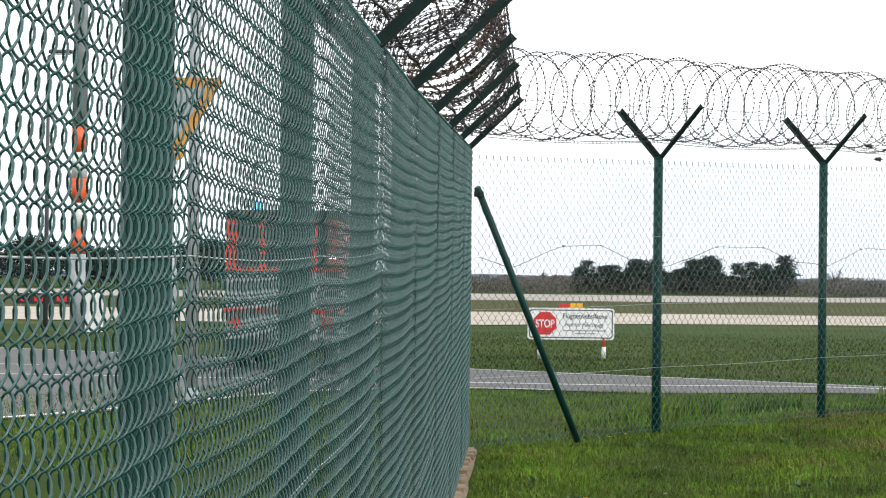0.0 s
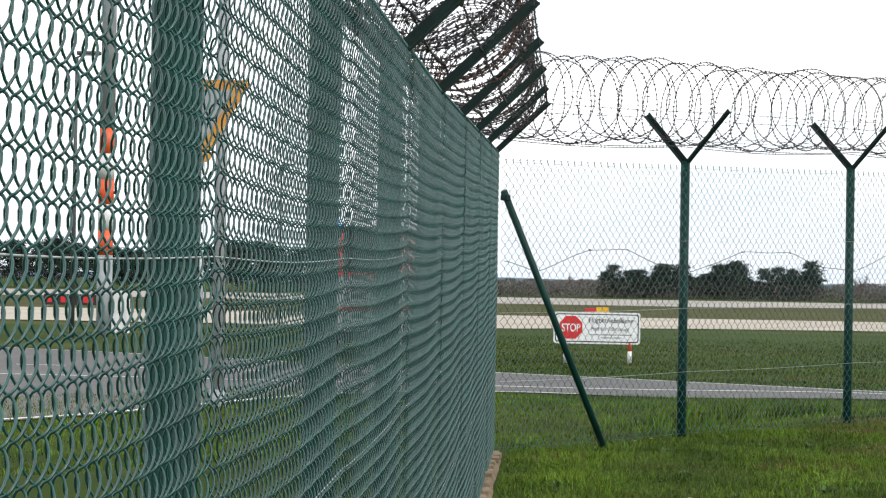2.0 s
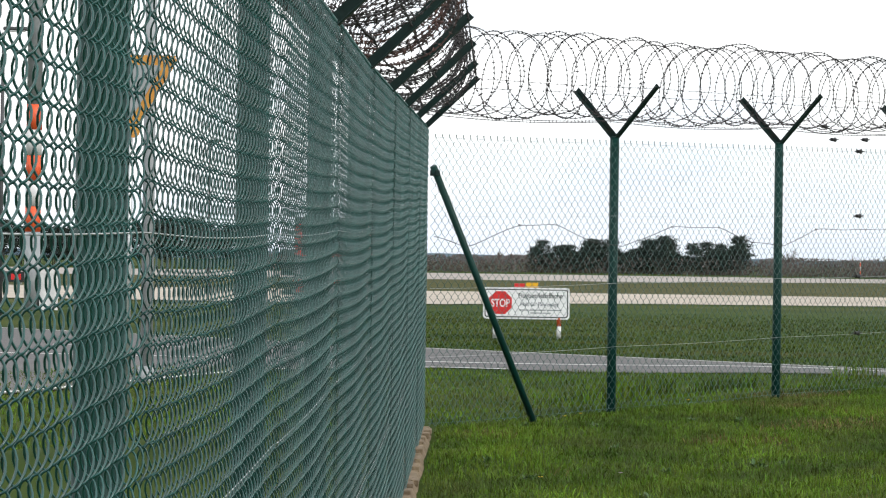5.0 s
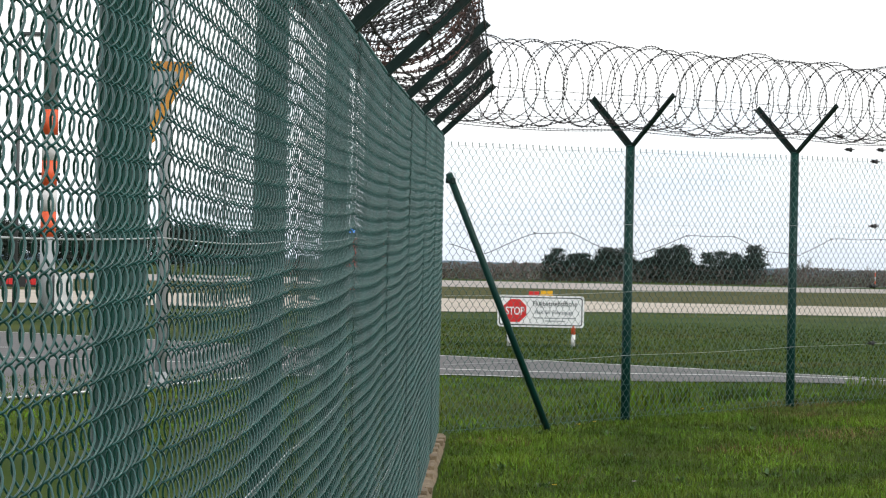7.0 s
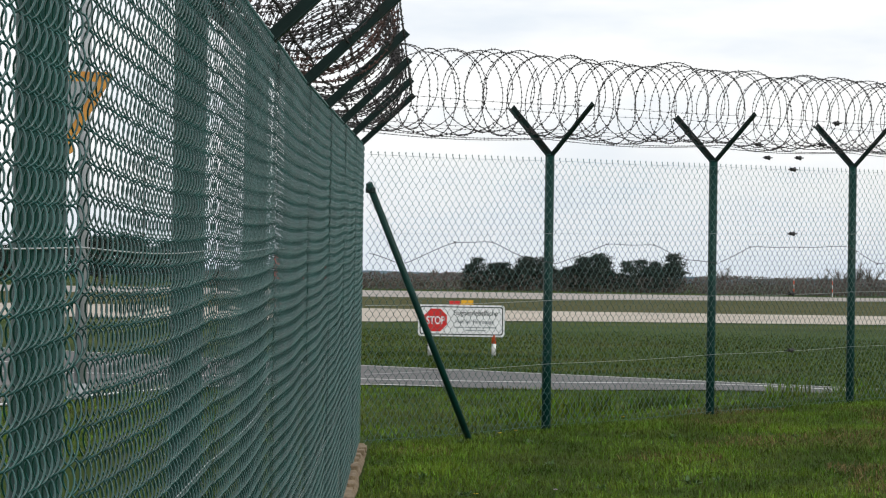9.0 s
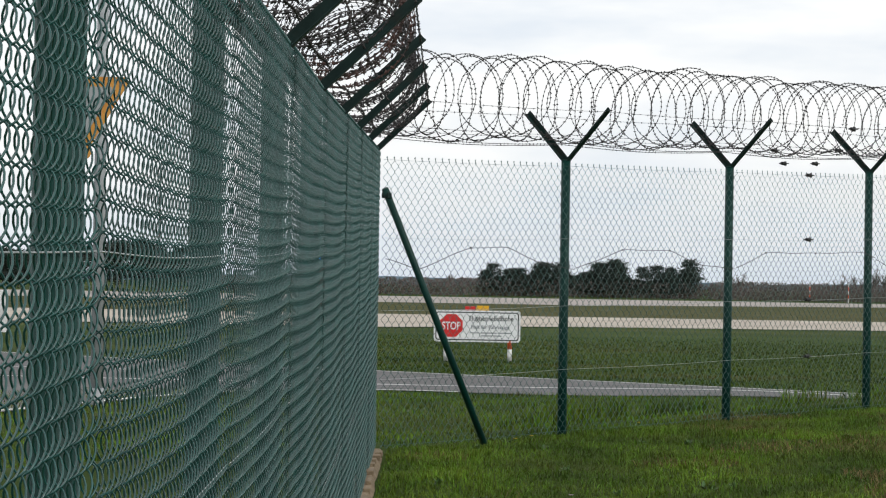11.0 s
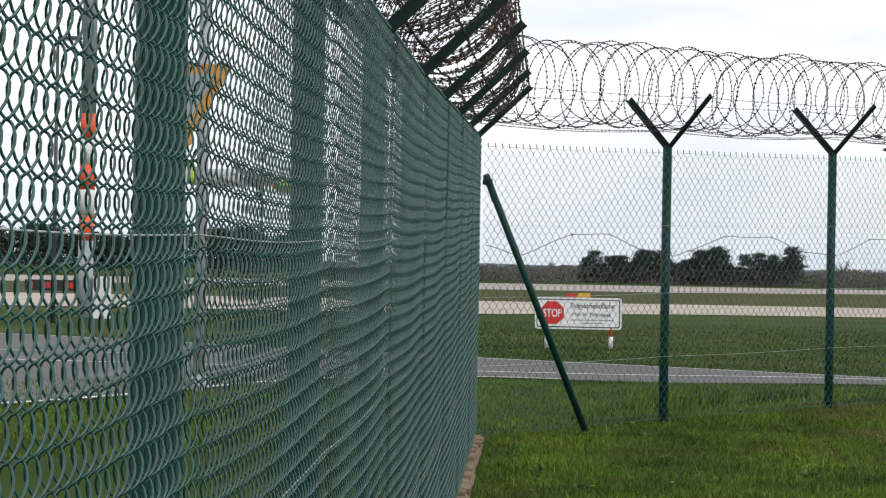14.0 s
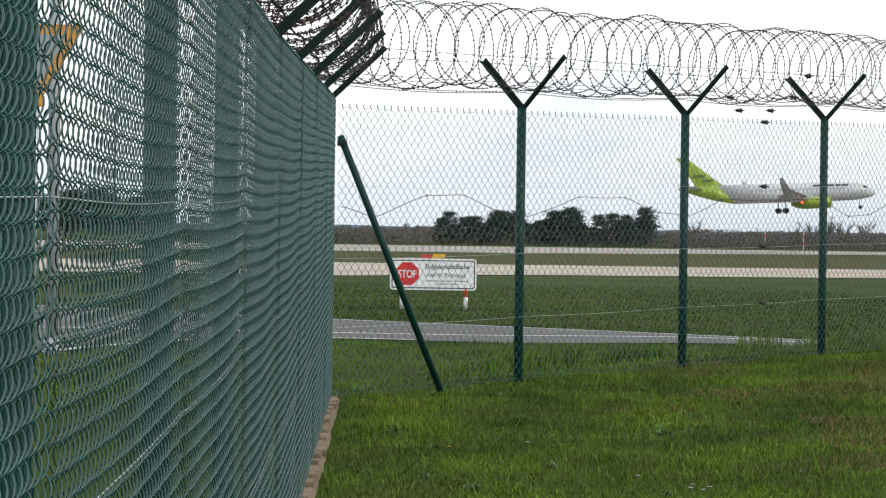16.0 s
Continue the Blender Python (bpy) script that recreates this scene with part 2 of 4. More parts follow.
def rod(bm, a, b, r0, r1=None, sides=12):
    """A round bar from a to b."""
    a, b = Vector(a), Vector(b)
    d = b - a
    r = bmesh.ops.create_cone(bm, cap_ends=True, segments=sides, radius1=r0, radius2=r0 if r1 is None else r1, depth=d.length)
    bmesh.ops.transform(bm, matrix=Matrix.Translation((a + b) / 2) @ d.to_track_quat("Z", "Y").to_matrix().to_4x4(), verts=r["verts"])


def loft(bm, rings, caps=True):
    """A skin over rings of points of equal number."""
    vs = [[bm.verts.new(p) for p in ring] for ring in rings]
    n = len(vs[0])
    for a, b in zip(vs, vs[1:]):
        for i in range(n):
            bm.faces.new((a[i], a[(i + 1) % n], b[(i + 1) % n], b[i]))
    if caps:
        bm.faces.new(vs[0][::-1])
        bm.faces.new(vs[-1])


def tubes(paths, radius, sides):
    """Tubes along many paths of equal length, as arrays. paths: (wires, points, 3)."""
    k, n, _ = paths.shape
    tan = np.gradient(paths, axis=1)
    tan /= np.linalg.norm(tan, axis=2, keepdims=True) + 1e-12
    ref = np.zeros_like(tan)
    ref[..., 0] = 1.0
    flat = np.abs(tan[..., 0]) > 0.9
    ref[flat] = (0, 0, 1)
    s = np.cross(tan, ref)
    s /= np.linalg.norm(s, axis=2, keepdims=True) + 1e-12
    u = np.cross(s, tan)
    ang = np.arange(sides) * 2 * np.pi / sides
    ring = (paths[:, :, None] + radius * (np.cos(ang)[:, None] * s[:, :, None] + np.sin(ang)[:, None] * u[:, :, None]))
    verts = ring.reshape(-1, 3)
    idx = np.arange(k * n * sides).reshape(k, n, sides)
    a, b = idx[:, :-1], idx[:, 1:]
    quads = np.stack((a, np.roll(a, -1, 2), np.roll(b, -1, 2), b), -1).reshape(-1, 4)
    return verts, quads


# ---- the lie of the land ----
CORNER = Vector((0.0, 17.6))
TURN = 0.7438
DIR = Vector((math.sin(TURN), math.cos(TURN)))
OUT = Vector((-DIR.y, DIR.x))
BAY = 2.5
HIGH = 2.555
PROFILE = [(0, -0.45), (70, -0.45), (156, -1.15), (201, -1.07), (426, -1.80), (596, -1.36), (620, -1.3), (1200, 0.0), (4500, 1.0)]


def air(y):
    return float(np.interp(y, [p[0] for p in PROFILE], [p[1] for p in PROFILE]))


RISES = (0.0, -0.065, -0.130, -0.195, -0.257, -0.291, -0.330, -0.355, -0.365, -0.370)


def rise_at(y):
    """The bank's height along the side fence: almost level at first, then rising to the corner and on."""
    if y > 17.6:
        return 0.0238 * (y - 17.6)
    return float(np.interp((17.6 - y) / BAY, range(10), RISES))


def land(x, y):
    """Height of the ground: a gentle bank on which the fence stands, and the lower airfield behind it."""
    bank = rise_at(y) + 0.011 * x
    s = OUT.x * x + OUT.y * (y - 17.6)
    k = min(1.0, max(0.0, (s - 0.4) / 4.6))
    k = k * k * (3 - 2 * k)
    k2 = min(1.0, max(0.0, (-y - 10) / 30))
    bank = max(-2.0, min(1.2, bank)) * (1 - k2) - 0.45 * k2
    lump = 0.035 * noise.noise((x * 0.7, y * 0.7, 3.0)) + 0.015 * noise.noise((x * 2.1, y * 2.1, 7.0))
    return bank * (1 - k) + air(y) * k + lump * (1 - k)


def ground():
    xs = np.unique(np.concatenate((np.linspace(-1500, -40, 40), np.linspace(-40, -10, 16), np.linspace(-10, 10, 81), np.linspace(10, 40, 16), np.linspace(40, 1500, 40))))
    ys = np.unique(np.concatenate((np.linspace(-400, -10, 12), np.linspace(-10, 34, 177), np.linspace(34, 70, 19), np.linspace(70, 596, 60), [p[0] for p in PROFILE[1:]], np.linspace(620, 4500, 20))))
    verts = [(x, y, land(x, y)) for y in ys for x in xs]
    w = len(xs)
    faces = [(j * w + i, j * w + i + 1, (j + 1) * w + i + 1, (j + 1) * w + i) for j in range(len(ys) - 1) for i in range(w - 1)]
    return tagged(raw("ground", verts, faces, M_GROUND, smooth=True), "mown airfield grass with dry yellowish patches", "ground", kind="structure")


def strip(name, y0, y1, mat, label, lift=0.02, near=((-1500, 0), (1500, 0))):
    """A pavement band across the airfield; near: how far its hither edge lies off y0 along x."""
    xs = sorted(set(range(-1500, 1501, 100)) | {p[0] for p in near})
    verts, faces = [], []
    for x in xs:
        a = y0 + float(np.interp(x, [p[0] for p in near], [p[1] for p in near]))
        for k in range(13):
            y = a + (y1 - a) * k / 12
            verts.append((x, y, air(y) + lift))
    for i in range(len(xs) - 1):
        for k in range(12):
            faces.append((i * 13 + k, (i + 1) * 13 + k, (i + 1) * 13 + k + 1, i * 13 + k + 1))
    return tagged(raw(name, verts, faces, mat), label, "pavement", kind="structure")


def ribbon(name, pts, width, mat, label, z, parent=None):
    """A painted line along a row of points."""
    verts, faces = [], []
    for i, p in enumerate(pts):
        a, b = Vector(pts[max(0, i - 1)]), Vector(pts[min(len(pts) - 1, i + 1)])
        d = (b - a).normalized()
        nrm = Vector((-d.y, d.x)) * width / 2
        verts += [(p[0] + nrm.x, p[1] + nrm.y, z), (p[0] - nrm.x, p[1] - nrm.y, z)]
        if i:
            faces.append((2 * i - 2, 2 * i - 1, 2 * i + 1, 2 * i))
    ob = raw(name, verts, faces, mat, parent)
    return ob


def curve_points(pts, n=12):
    """A smooth line through the points."""
    out = []
    for i in range(len(pts) - 1):
        p0, p1, p2, p3 = (Vector(pts[max(0, min(len(pts) - 1, i + k))]) for k in (-1, 0, 1, 2))
        for j in range(n):
            t = j / n
            out.append(tuple(0.5 * (2 * p1 + (p2 - p0) * t + (2 * p0 - 5 * p1 + 4 * p2 - p3) * t * t + (3 * p1 - p0 - 3 * p2 + p3) * t ** 3)))
    out.append(tuple(pts[-1]))
    return out


ROAD_Z = -0.43


def road():
    far = [(-60, 98), (-11.5, 60.5), (-0.6, 50.3), (6.4, 44.2), (24, 29)]
    near = curve_points([(24, 26.3), (12, 36.8), (8, 39.6), (5.7, 40.5), (2.6, 39.6), (-0.5, 40.4), (-3.2, 38.2), (-5.4, 31.5), (-6.9, 28.2), (-10, 23.5), (-30, 8)])
    bm = bmesh.new()
    vs = [bm.verts.new((x, y, ROAD_Z)) for x, y in far + near + [(-60, 8)]]
    f = bm.faces.new(vs)
    bmesh.ops.triangulate(bm, faces=[f])
    bmesh.ops.recalc_face_normals(bm, faces=bm.faces)
    ob = tagged(part("road", bm, M_ASPHALT), "grey asphalt perimeter road with white painted lines", "road", kind="structure")
    ribbon("edge_line", [(x - 0.15, y + 0.12) for x, y in near[54:]], 0.16, M_LINE, "", ROAD_Z + 0.006, ob)
    ribbon("edge_line", [(x - 0.12, y - 0.25) for x, y in far], 0.10, M_LINE, "", ROAD_Z + 0.006, ob)
    mid = curve_points([(-40, 62), (-16, 44.6), (-9.6, 44.2), (-1.1, 43.0), (2.1, 42.6), (6, 42.9), (9, 40.4), (20, 31)])
    ribbon("centre_line", mid, 0.17, M_LINE, "", ROAD_Z + 0.006, ob)
    for i in range(3):
        ribbon("dash", [(-11.0 + i * 2.4, 49.6 - 0.5 * i), (-9.9 + i * 2.4, 49.4 - 0.5 * i)], 0.14, M_LINE, "", ROAD_Z + 0.006, ob)
    return ob


ground()
road()
tagged(strip("verge", 202, 470, M_VERGE, "", 0.03), "olive brown worn grass between taxiway and runway", "grass", kind="structure")
strip("taxiway", 156, 201, M_CONCRETE, "pale concrete taxiway across the airfield", 0.05, ((-1500, -26), (-2, -22), (3, -10), (9, 0), (24, 3), (60, 14), (1500, 14)))
strip("runway", 426, 566, M_RUNWAY, "long worn concrete runway behind the grass", 0.08, ((-1500, 0), (24, 0), (52, 26), (92, 58), (150, 70), (1500, 70)))


# ---- fences ----
def slack(u):
    """How far the mesh stands off the line between two posts: it springs off the nearer post and comes back slowly to the farther one."""
    q = 1 - np.clip(u / BAY, 0, 1)
    return 1.1 * (1 - np.exp(-130 * q)) * (1 - q)


def weave(name, slope, turns_seg, sides, seed, parent, count, pitch, deep, thick, bulge, sag, drop, fold):
    """One bay of chain link: flattened helices hooked into one another, hung a little slack between two posts. Local x runs along the fence, y towards the viewer."""
    rng = np.random.default_rng(seed)
    gap = BAY / count
    top = HIGH - drop
    half = np.radians((0, 7, 22, 55, 90, 125, 158, 173) if turns_seg == 16 else (0, 10, 50, 130, 170))
    th = np.concatenate([half + np.pi * k for k in range(int((top - 0.02) / pitch * 2))])
    n = len(th) - 1
    paths = np.zeros((count, n + 1, 3))
    for i in range(count):
        a = th + np.pi * (i % 2)
        z = top - 0.005 - th / (2 * np.pi) * pitch
        zig = 1 - 2 * np.abs((a / np.pi) % 2 - 1)
        u = (i + 0.5) * gap - (gap / 2 + 0.0035) * (0.7 * zig - 0.3 * np.cos(a))
        sway = bulge * slack(u) * (0.8 + 0.2 * np.sin(z * 2.1 + seed)) + 0.0012 * np.sin(u * 5 + z * 5 + seed)
        hang = sag * np.sin(np.pi * np.clip(u, 0, BAY) / BAY) * (1 - np.abs(z / HIGH * 2 - 1) ** 4)
        paths[i, :, 0] = u + 0.0015 * np.sin(z * 14 + i)
        paths[i, :, 1] = deep + 0.004 - deep * np.sign(np.sin(a)) * np.abs(np.sin(a)) ** fold + sway
        paths[i, :, 2] = z + slope * u - hang + 0.0015 * np.sin(i * 0.9 + seed)
    v, q = tubes(paths, thick, sides)
    # twisted ends along the top edge, each curled over into a small knuckle
    k = np.zeros((count // 2, 11, 3))
    for j in range(count // 2):
        u = (2 * j + 1) * gap
        s = np.linspace(0, 1, 11)
        curl = np.clip((s - 0.5) * 2, 0, 1) * 5.0
        k[j, :, 0] = u + 0.0035 * np.sin(s * 8) + 0.0055 * (1 - np.cos(curl))
        k[j, :, 1] = 0.008 + 0.003 * np.cos(s * 8) + bulge * slack(u)
        k[j, :, 2] = top - 0.01 + 0.024 * np.clip(s * 2, 0, 1) + 0.0055 * np.sin(curl) + slope * u
    v2, q2 = tubes(k, 0.0036, 4)
    verts = np.concatenate((v, v2))
    quads = np.concatenate((q, q2 + len(v)))
    return bulk(name, verts, quads.ravel(), np.full(len(quads), 4), M_WIRE, parent, "green plastic-coated chain-link mesh", smooth=True)


def barbs_along(path, step, size, rng):
    """Short crossing spikes along a wire: arrays of vertices and triangles."""
    seg = np.linalg.norm(np.diff(path, axis=0), axis=1)
    s = np.concatenate(([0], np.cumsum(seg)))
    at = np.arange(step / 2, s[-1], step)
    p = np.stack([np.interp(at, s, path[:, i]) for i in range(3)], 1)
    d = rng.normal(size=(len(p), 3))
    d /= np.linalg.norm(d, axis=1, keepdims=True)
    e = np.cross(d, rng.normal(size=(len(p), 3)))
    e /= np.linalg.norm(e, axis=1, keepdims=True)
    w = size * 0.40
    verts = np.stack((p + d * size, p + e * w, p - d * size, p - e * w, p + np.cross(d, e) * w, p - np.cross(d, e) * w), 1).reshape(-1, 3)
    f = np.array([(0, 1, 4), (1, 2, 4), (2, 3, 4), (3, 0, 4), (1, 0, 5), (2, 1, 5), (3, 2, 5), (0, 3, 5)])
    tris = (np.arange(len(p))[:, None, None] * 6 + f).reshape(-1, 3)
    return verts, tris


def coil(name, slope, seed, parent, mat, loops=(7.5, 6.5), radius=0.395, label="", thick=0.0033, stretch=0.12):
    """One bay of barbed coil lying in the fork of the arms."""
    rng = np.random.default_rng(seed)
    vs, ls, sz, off = [], [], [], 0
    for hand, n in zip((1, -1), loops):
        th = np.linspace(0, 2 * np.pi * n, int(n * 44))
        s = th / (2 * np.pi * n)
        ph = rng.uniform(0, 6.28)
        r = radius * (1 + 0.045 * np.sin(th * 0.37 + ph) + 0.03 * np.sin(th * 1.31 + ph))
        a = hand * th + ph
        rise = np.sin(a)
        p = np.stack((BAY * s + stretch * hand * np.cos(a) + 0.02 * np.sin(th * 0.8),
                      r * np.cos(a) + 0.02 * np.sin(th * 0.21 + ph),
                      HIGH + 0.485 + slope * BAY * s + r * np.where(rise > 0, rise, rise * 0.88) + 0.02 * np.sin(th * 0.15)), 1)
        v, q = tubes(p[None], thick, 4)
        b, t = barbs_along(p, 0.045, 0.019, rng)
        vs += [v, b]
        ls += [(q + off).ravel(), (t + off + len(v)).ravel()]
        sz += [np.full(len(q), 4), np.full(len(t), 3)]
        off += len(v) + len(b)
    return bulk(name, np.concatenate(vs), np.concatenate(ls), np.concatenate(sz), mat, parent, label)


def strand(name, x0, x1, y, z, slope, parent, rng, sag=0.012, every=0.11):
    """A straight barbed wire between two posts."""
    s = np.linspace(0, 1, 14)
    p = np.stack((x0 + (x1 - x0) * s, np.full(14, y), z + slope * (x1 - x0) * s - sag * np.sin(np.pi * s)), 1)
    v, q = tubes(p[None], 0.0017 if every > 0.1 else 0.0026, 4)
    b, t = barbs_along(p, every, 0.014, rng)
    return bulk(name, np.concatenate((v, b)), np.concatenate((q.ravel(), (t + len(v)).ravel())), np.concatenate((np.full(len(q), 4), np.full(len(t), 3))), M_BARB, parent, "barbed wire strand")


def wire(name, pts, r, mat, parent, label="", sides=6):
    v, q = tubes(np.array(pts, float)[None], r, sides)
    return bulk(name, v, q.ravel(), np.full(len(q), 4), mat, parent, label, smooth=True)


def fork_arm(side, parent):
    """A flat angle iron rising outwards from the post's head."""
    bm = bmesh.new()
    a, b = Vector((0, 0.0, HIGH - 0.06)), Vector((0, 0.50 * side, HIGH + 0.42))
    d = (b - a).normalized()
    up = Vector((0, -d.z * side, d.y * side)).normalized()
    along = Vector((1, 0, 0))
    prof = [(-0.027, 0), (0.027, 0), (0.027, 0.006), (-0.021, 0.006), (-0.021, 0.05), (-0.027, 0.05)]
    loft(bm, [[a + along * u + up * w for u, w in prof], [b + along * u + up * w for u, w in prof]])
    bmesh.ops.recalc_face_normals(bm, faces=bm.faces)
    bmesh.ops.bevel(bm, geom=list(bm.edges), offset=0.0012, segments=1, affect="EDGES")
    return part("arm", bm, M_ARM, parent, "dark green angle-iron arm")


SHIFT = {-1: 0.03}


def fence(name, m, first, last, rise, label, fine, rust, loops, mesh, levels):
    """A chain-link fence along local x; its base follows the slope. Bays first..last-1 counted from the corner."""
    root = empty(name, m, label, "fence", "airport fence")
    rng = np.random.default_rng(len(name))
    for i in range(first, last + 1 if first == 0 else last):
        x = i * BAY
        bm = bmesh.new()
        rod(bm, (0, 0, -0.5), (0, 0, HIGH - 0.03), 0.042, sides=20)
        rod(bm, (0, 0, HIGH - 0.03), (0, 0, HIGH - 0.015), 0.045, 0.030, sides=20)
        bmesh.ops.recalc_face_normals(bm, faces=bm.faces)
        post = part("post", bm, M_POST, root, smooth=False)
        for p in post.data.polygons:
            p.use_smooth = len(p.vertices) == 4
        post.location = (x + SHIFT.get(i, 0.0), -0.047, rise(i))
        for side in (1, -1):
            fork_arm(side, post)
        # binding wires that hold the mesh to the post
        for k in range(4):
            bm = bmesh.new()
            z = (0.35, 0.72, 1.83, HIGH - 0.12)[k]
            bmesh.ops.create_cone(bm, segments=14, radius1=0.049, radius2=0.049, depth=0.006)
            bmesh.ops.translate(bm, verts=bm.verts, vec=(0, 0.004, z))
            part("tie", bm, M_WIRE, post)
    panels = {}
    for i in range(first, last):
        near = i in fine
        slope = (rise(i + 1) - rise(i)) / BAY
        kind = (near, i % 3, round(slope, 4))
        if kind not in panels:
            panels[kind] = weave("mesh_panel", slope, 16 if near else 10, 4 if near and i > 6 else 3, i % 3 + 1, root, mesh[0], mesh[1] * (0.95 if first == 0 and i > 6 else 1.0), mesh[2], mesh[3] * (0.85 if first == 0 and i > 6 else 1.0), *mesh[4:])
            ob = panels[kind]
        else:
            ob = panels[kind].copy()
            scene.collection.objects.link(ob)
        ob.location = (i * BAY, 0, rise(i))
        c = coil("barbed_coil", slope, i + 50, root, M_RUST if i in rust else M_BARB, loops, label="rusted barbed wire coil" if i in rust else "barbed wire coil", thick=0.0023 if first == 0 else 0.0033)
        c.location = (i * BAY, -0.047, rise(i))
        for k, (y, z) in enumerate(((0.47, 0.41), (0.24, 0.20), (-0.47, 0.41), (-0.24, 0.20), (0.07, 0.135), (-0.06, 0.125))):
            o = strand("barbed_strand", 0, BAY, y, HIGH + z, slope, root, rng, 0.035 if k > 3 else 0.012, 0.05 if k > 3 else 0.11)
            o.location = (i * BAY, -0.047, rise(i))
        for z in (0.06, *levels, HIGH - mesh[6] - 0.006):
            o = wire("tension_wire", [(BAY * s, 0.006 + mesh[2] + mesh[4] * float(slack(BAY * s)), z + slope * BAY * s - 0.010 * math.sin(math.pi * s)) for s in np.linspace(0, 1, 24)], 0.0016, M_STEEL if 0.5 < z < 2 else M_WIRE, root, "galvanised tension wire")
            o.location = (i * BAY, 0, rise(i))
    return root


SIDE = Matrix.Translation((-0.015, CORNER.y, 0)) @ Matrix.Rotation(radians(-90), 4, "Z")
BACK = Matrix.Translation((CORNER.x - OUT.x * 0.04, CORNER.y - OUT.y * 0.04, 0)) @ Matrix.Rotation(math.atan2(-DIR.y, -DIR.x), 4, "Z")
side_fence = fence("chain_link_fence", SIDE, 0, 9, lambda i: RISES[i], "green chain-link fence with forked posts and barbed coil along the grass", {5, 6, 7, 8}, {3}, (8.5, 7.5), (74, 0.106, 0.0115, 0.0021, 0.005, 0.016, 0.0, 0.62), (0.72, 1.29, 1.83))
cross_fence = fence("chain_link_fence", BACK, -6, 0, lambda i: -0.0222 * BAY * i, "green chain-link fence with forked posts across the view", (), {}, (8.6, 7.8), (58, 0.100, 0.0062, 0.0023, 0.006, 0.012, 0.07, 0.62), (0.62, 1.20, 1.815))


def brace():
    """The slanting stay of the corner post."""
    bm = bmesh.new()
    rod(bm, (0.03, 0.06, 2.23), (-1.50, 0.075, -0.35), 0.030, sides=16)
    bmesh.ops.recalc_face_normals(bm, faces=bm.faces)
    ob = part("brace", bm, M_POST, cross_fence, "slanting green stay tube", smooth=True)
    bm = bmesh.new()
    box(bm, -0.02, 0.02, 2.15, 0.03, 0.095, 2.20, 0.006)
    part("clamp", bm, M_ARM, ob)


brace()


CABLE = ([(0, 0.12), (0.16, 0.02), (0.43, 0.215), (0.63, 0.215), (0.83, 0.06), (1, 0.02)],
         [(0, 0.02), (0.28, 0.20), (0.57, 0.195), (0.78, 0.05), (1, 0.02)],
         [(0, 0.02), (0.2, 0.18), (0.55, 0.175), (0.92, 0.19), (1, 0.12)],
         [(0, 0.12), (0.14, 0.0), (0.3, 0.02), (0.5, 0.17), (0.8, 0.17), (1, 0.03)])


def sensor_cable():
    """A cable led in waves along the mesh and tied to it where it bends."""
    for n in range(6):
        knots = CABLE[min(n, 3)]
        pts = []
        for f in np.linspace(0, 1, 41):
            lift = sum(np.interp(f + d, *zip(*knots)) for d in (-0.03, -0.015, 0, 0.015, 0.03)) / 5
            pts.append((-(n + f) * BAY, 0.05, 1.525 + lift + 0.004 * math.sin(f * 23 + n) + 0.018 * (n + f) * BAY))
        cable = wire("sensor_cable", pts, 0.0032, M_CABLE, cross_fence, "black cable tied to the mesh in waves")
        for f, lift in knots[1:-1]:
            bm = bmesh.new()
            z = 1.525 + lift + 0.018 * (n + f) * BAY
            box(bm, -(n + f) * BAY - 0.007, 0.043, z - 0.007, -(n + f) * BAY + 0.007, 0.057, z + 0.007, 0.002)
            part("cable_tie", bm, M_CABLE, cable)


def tensioner(x, y, z):
    bm = bmesh.new()
    rod(bm, (x - 0.035, y, z), (x + 0.035, y, z), 0.018, sides=10)
    box(bm, x - 0.045, y - 0.006, z - 0.024, x - 0.02, y + 0.006, z + 0.024, 0.003)
    rod(bm, (x - 0.09, y, z + 0.004), (x - 0.03, y, z), 0.006, sides=8)
    rod(bm, (x + 0.03, y, z), (x + 0.075, y, z - 0.003), 0.006, sides=8)
    part("wire_tensioner", bm, M_DARK, cross_fence, "dark iron ratchet wire tensioner")


sensor_cable()
for zx in (0.62, 1.20, 1.815, HIGH - 0.08):
    tensioner(-6.27, 0.03, zx + 0.0222 * 6.27)
for xx, yy, zz in ((-6.47, 0.42, 0.41), (-6.10, -0.29, 0.20), (-6.55, 0.19, 0.20), (-6.07, -0.15, 0.06), (-6.34, 0.05, 0.06)):
    tensioner(xx, yy, HIGH + zz - 0.02 + 0.0222 * -xx)


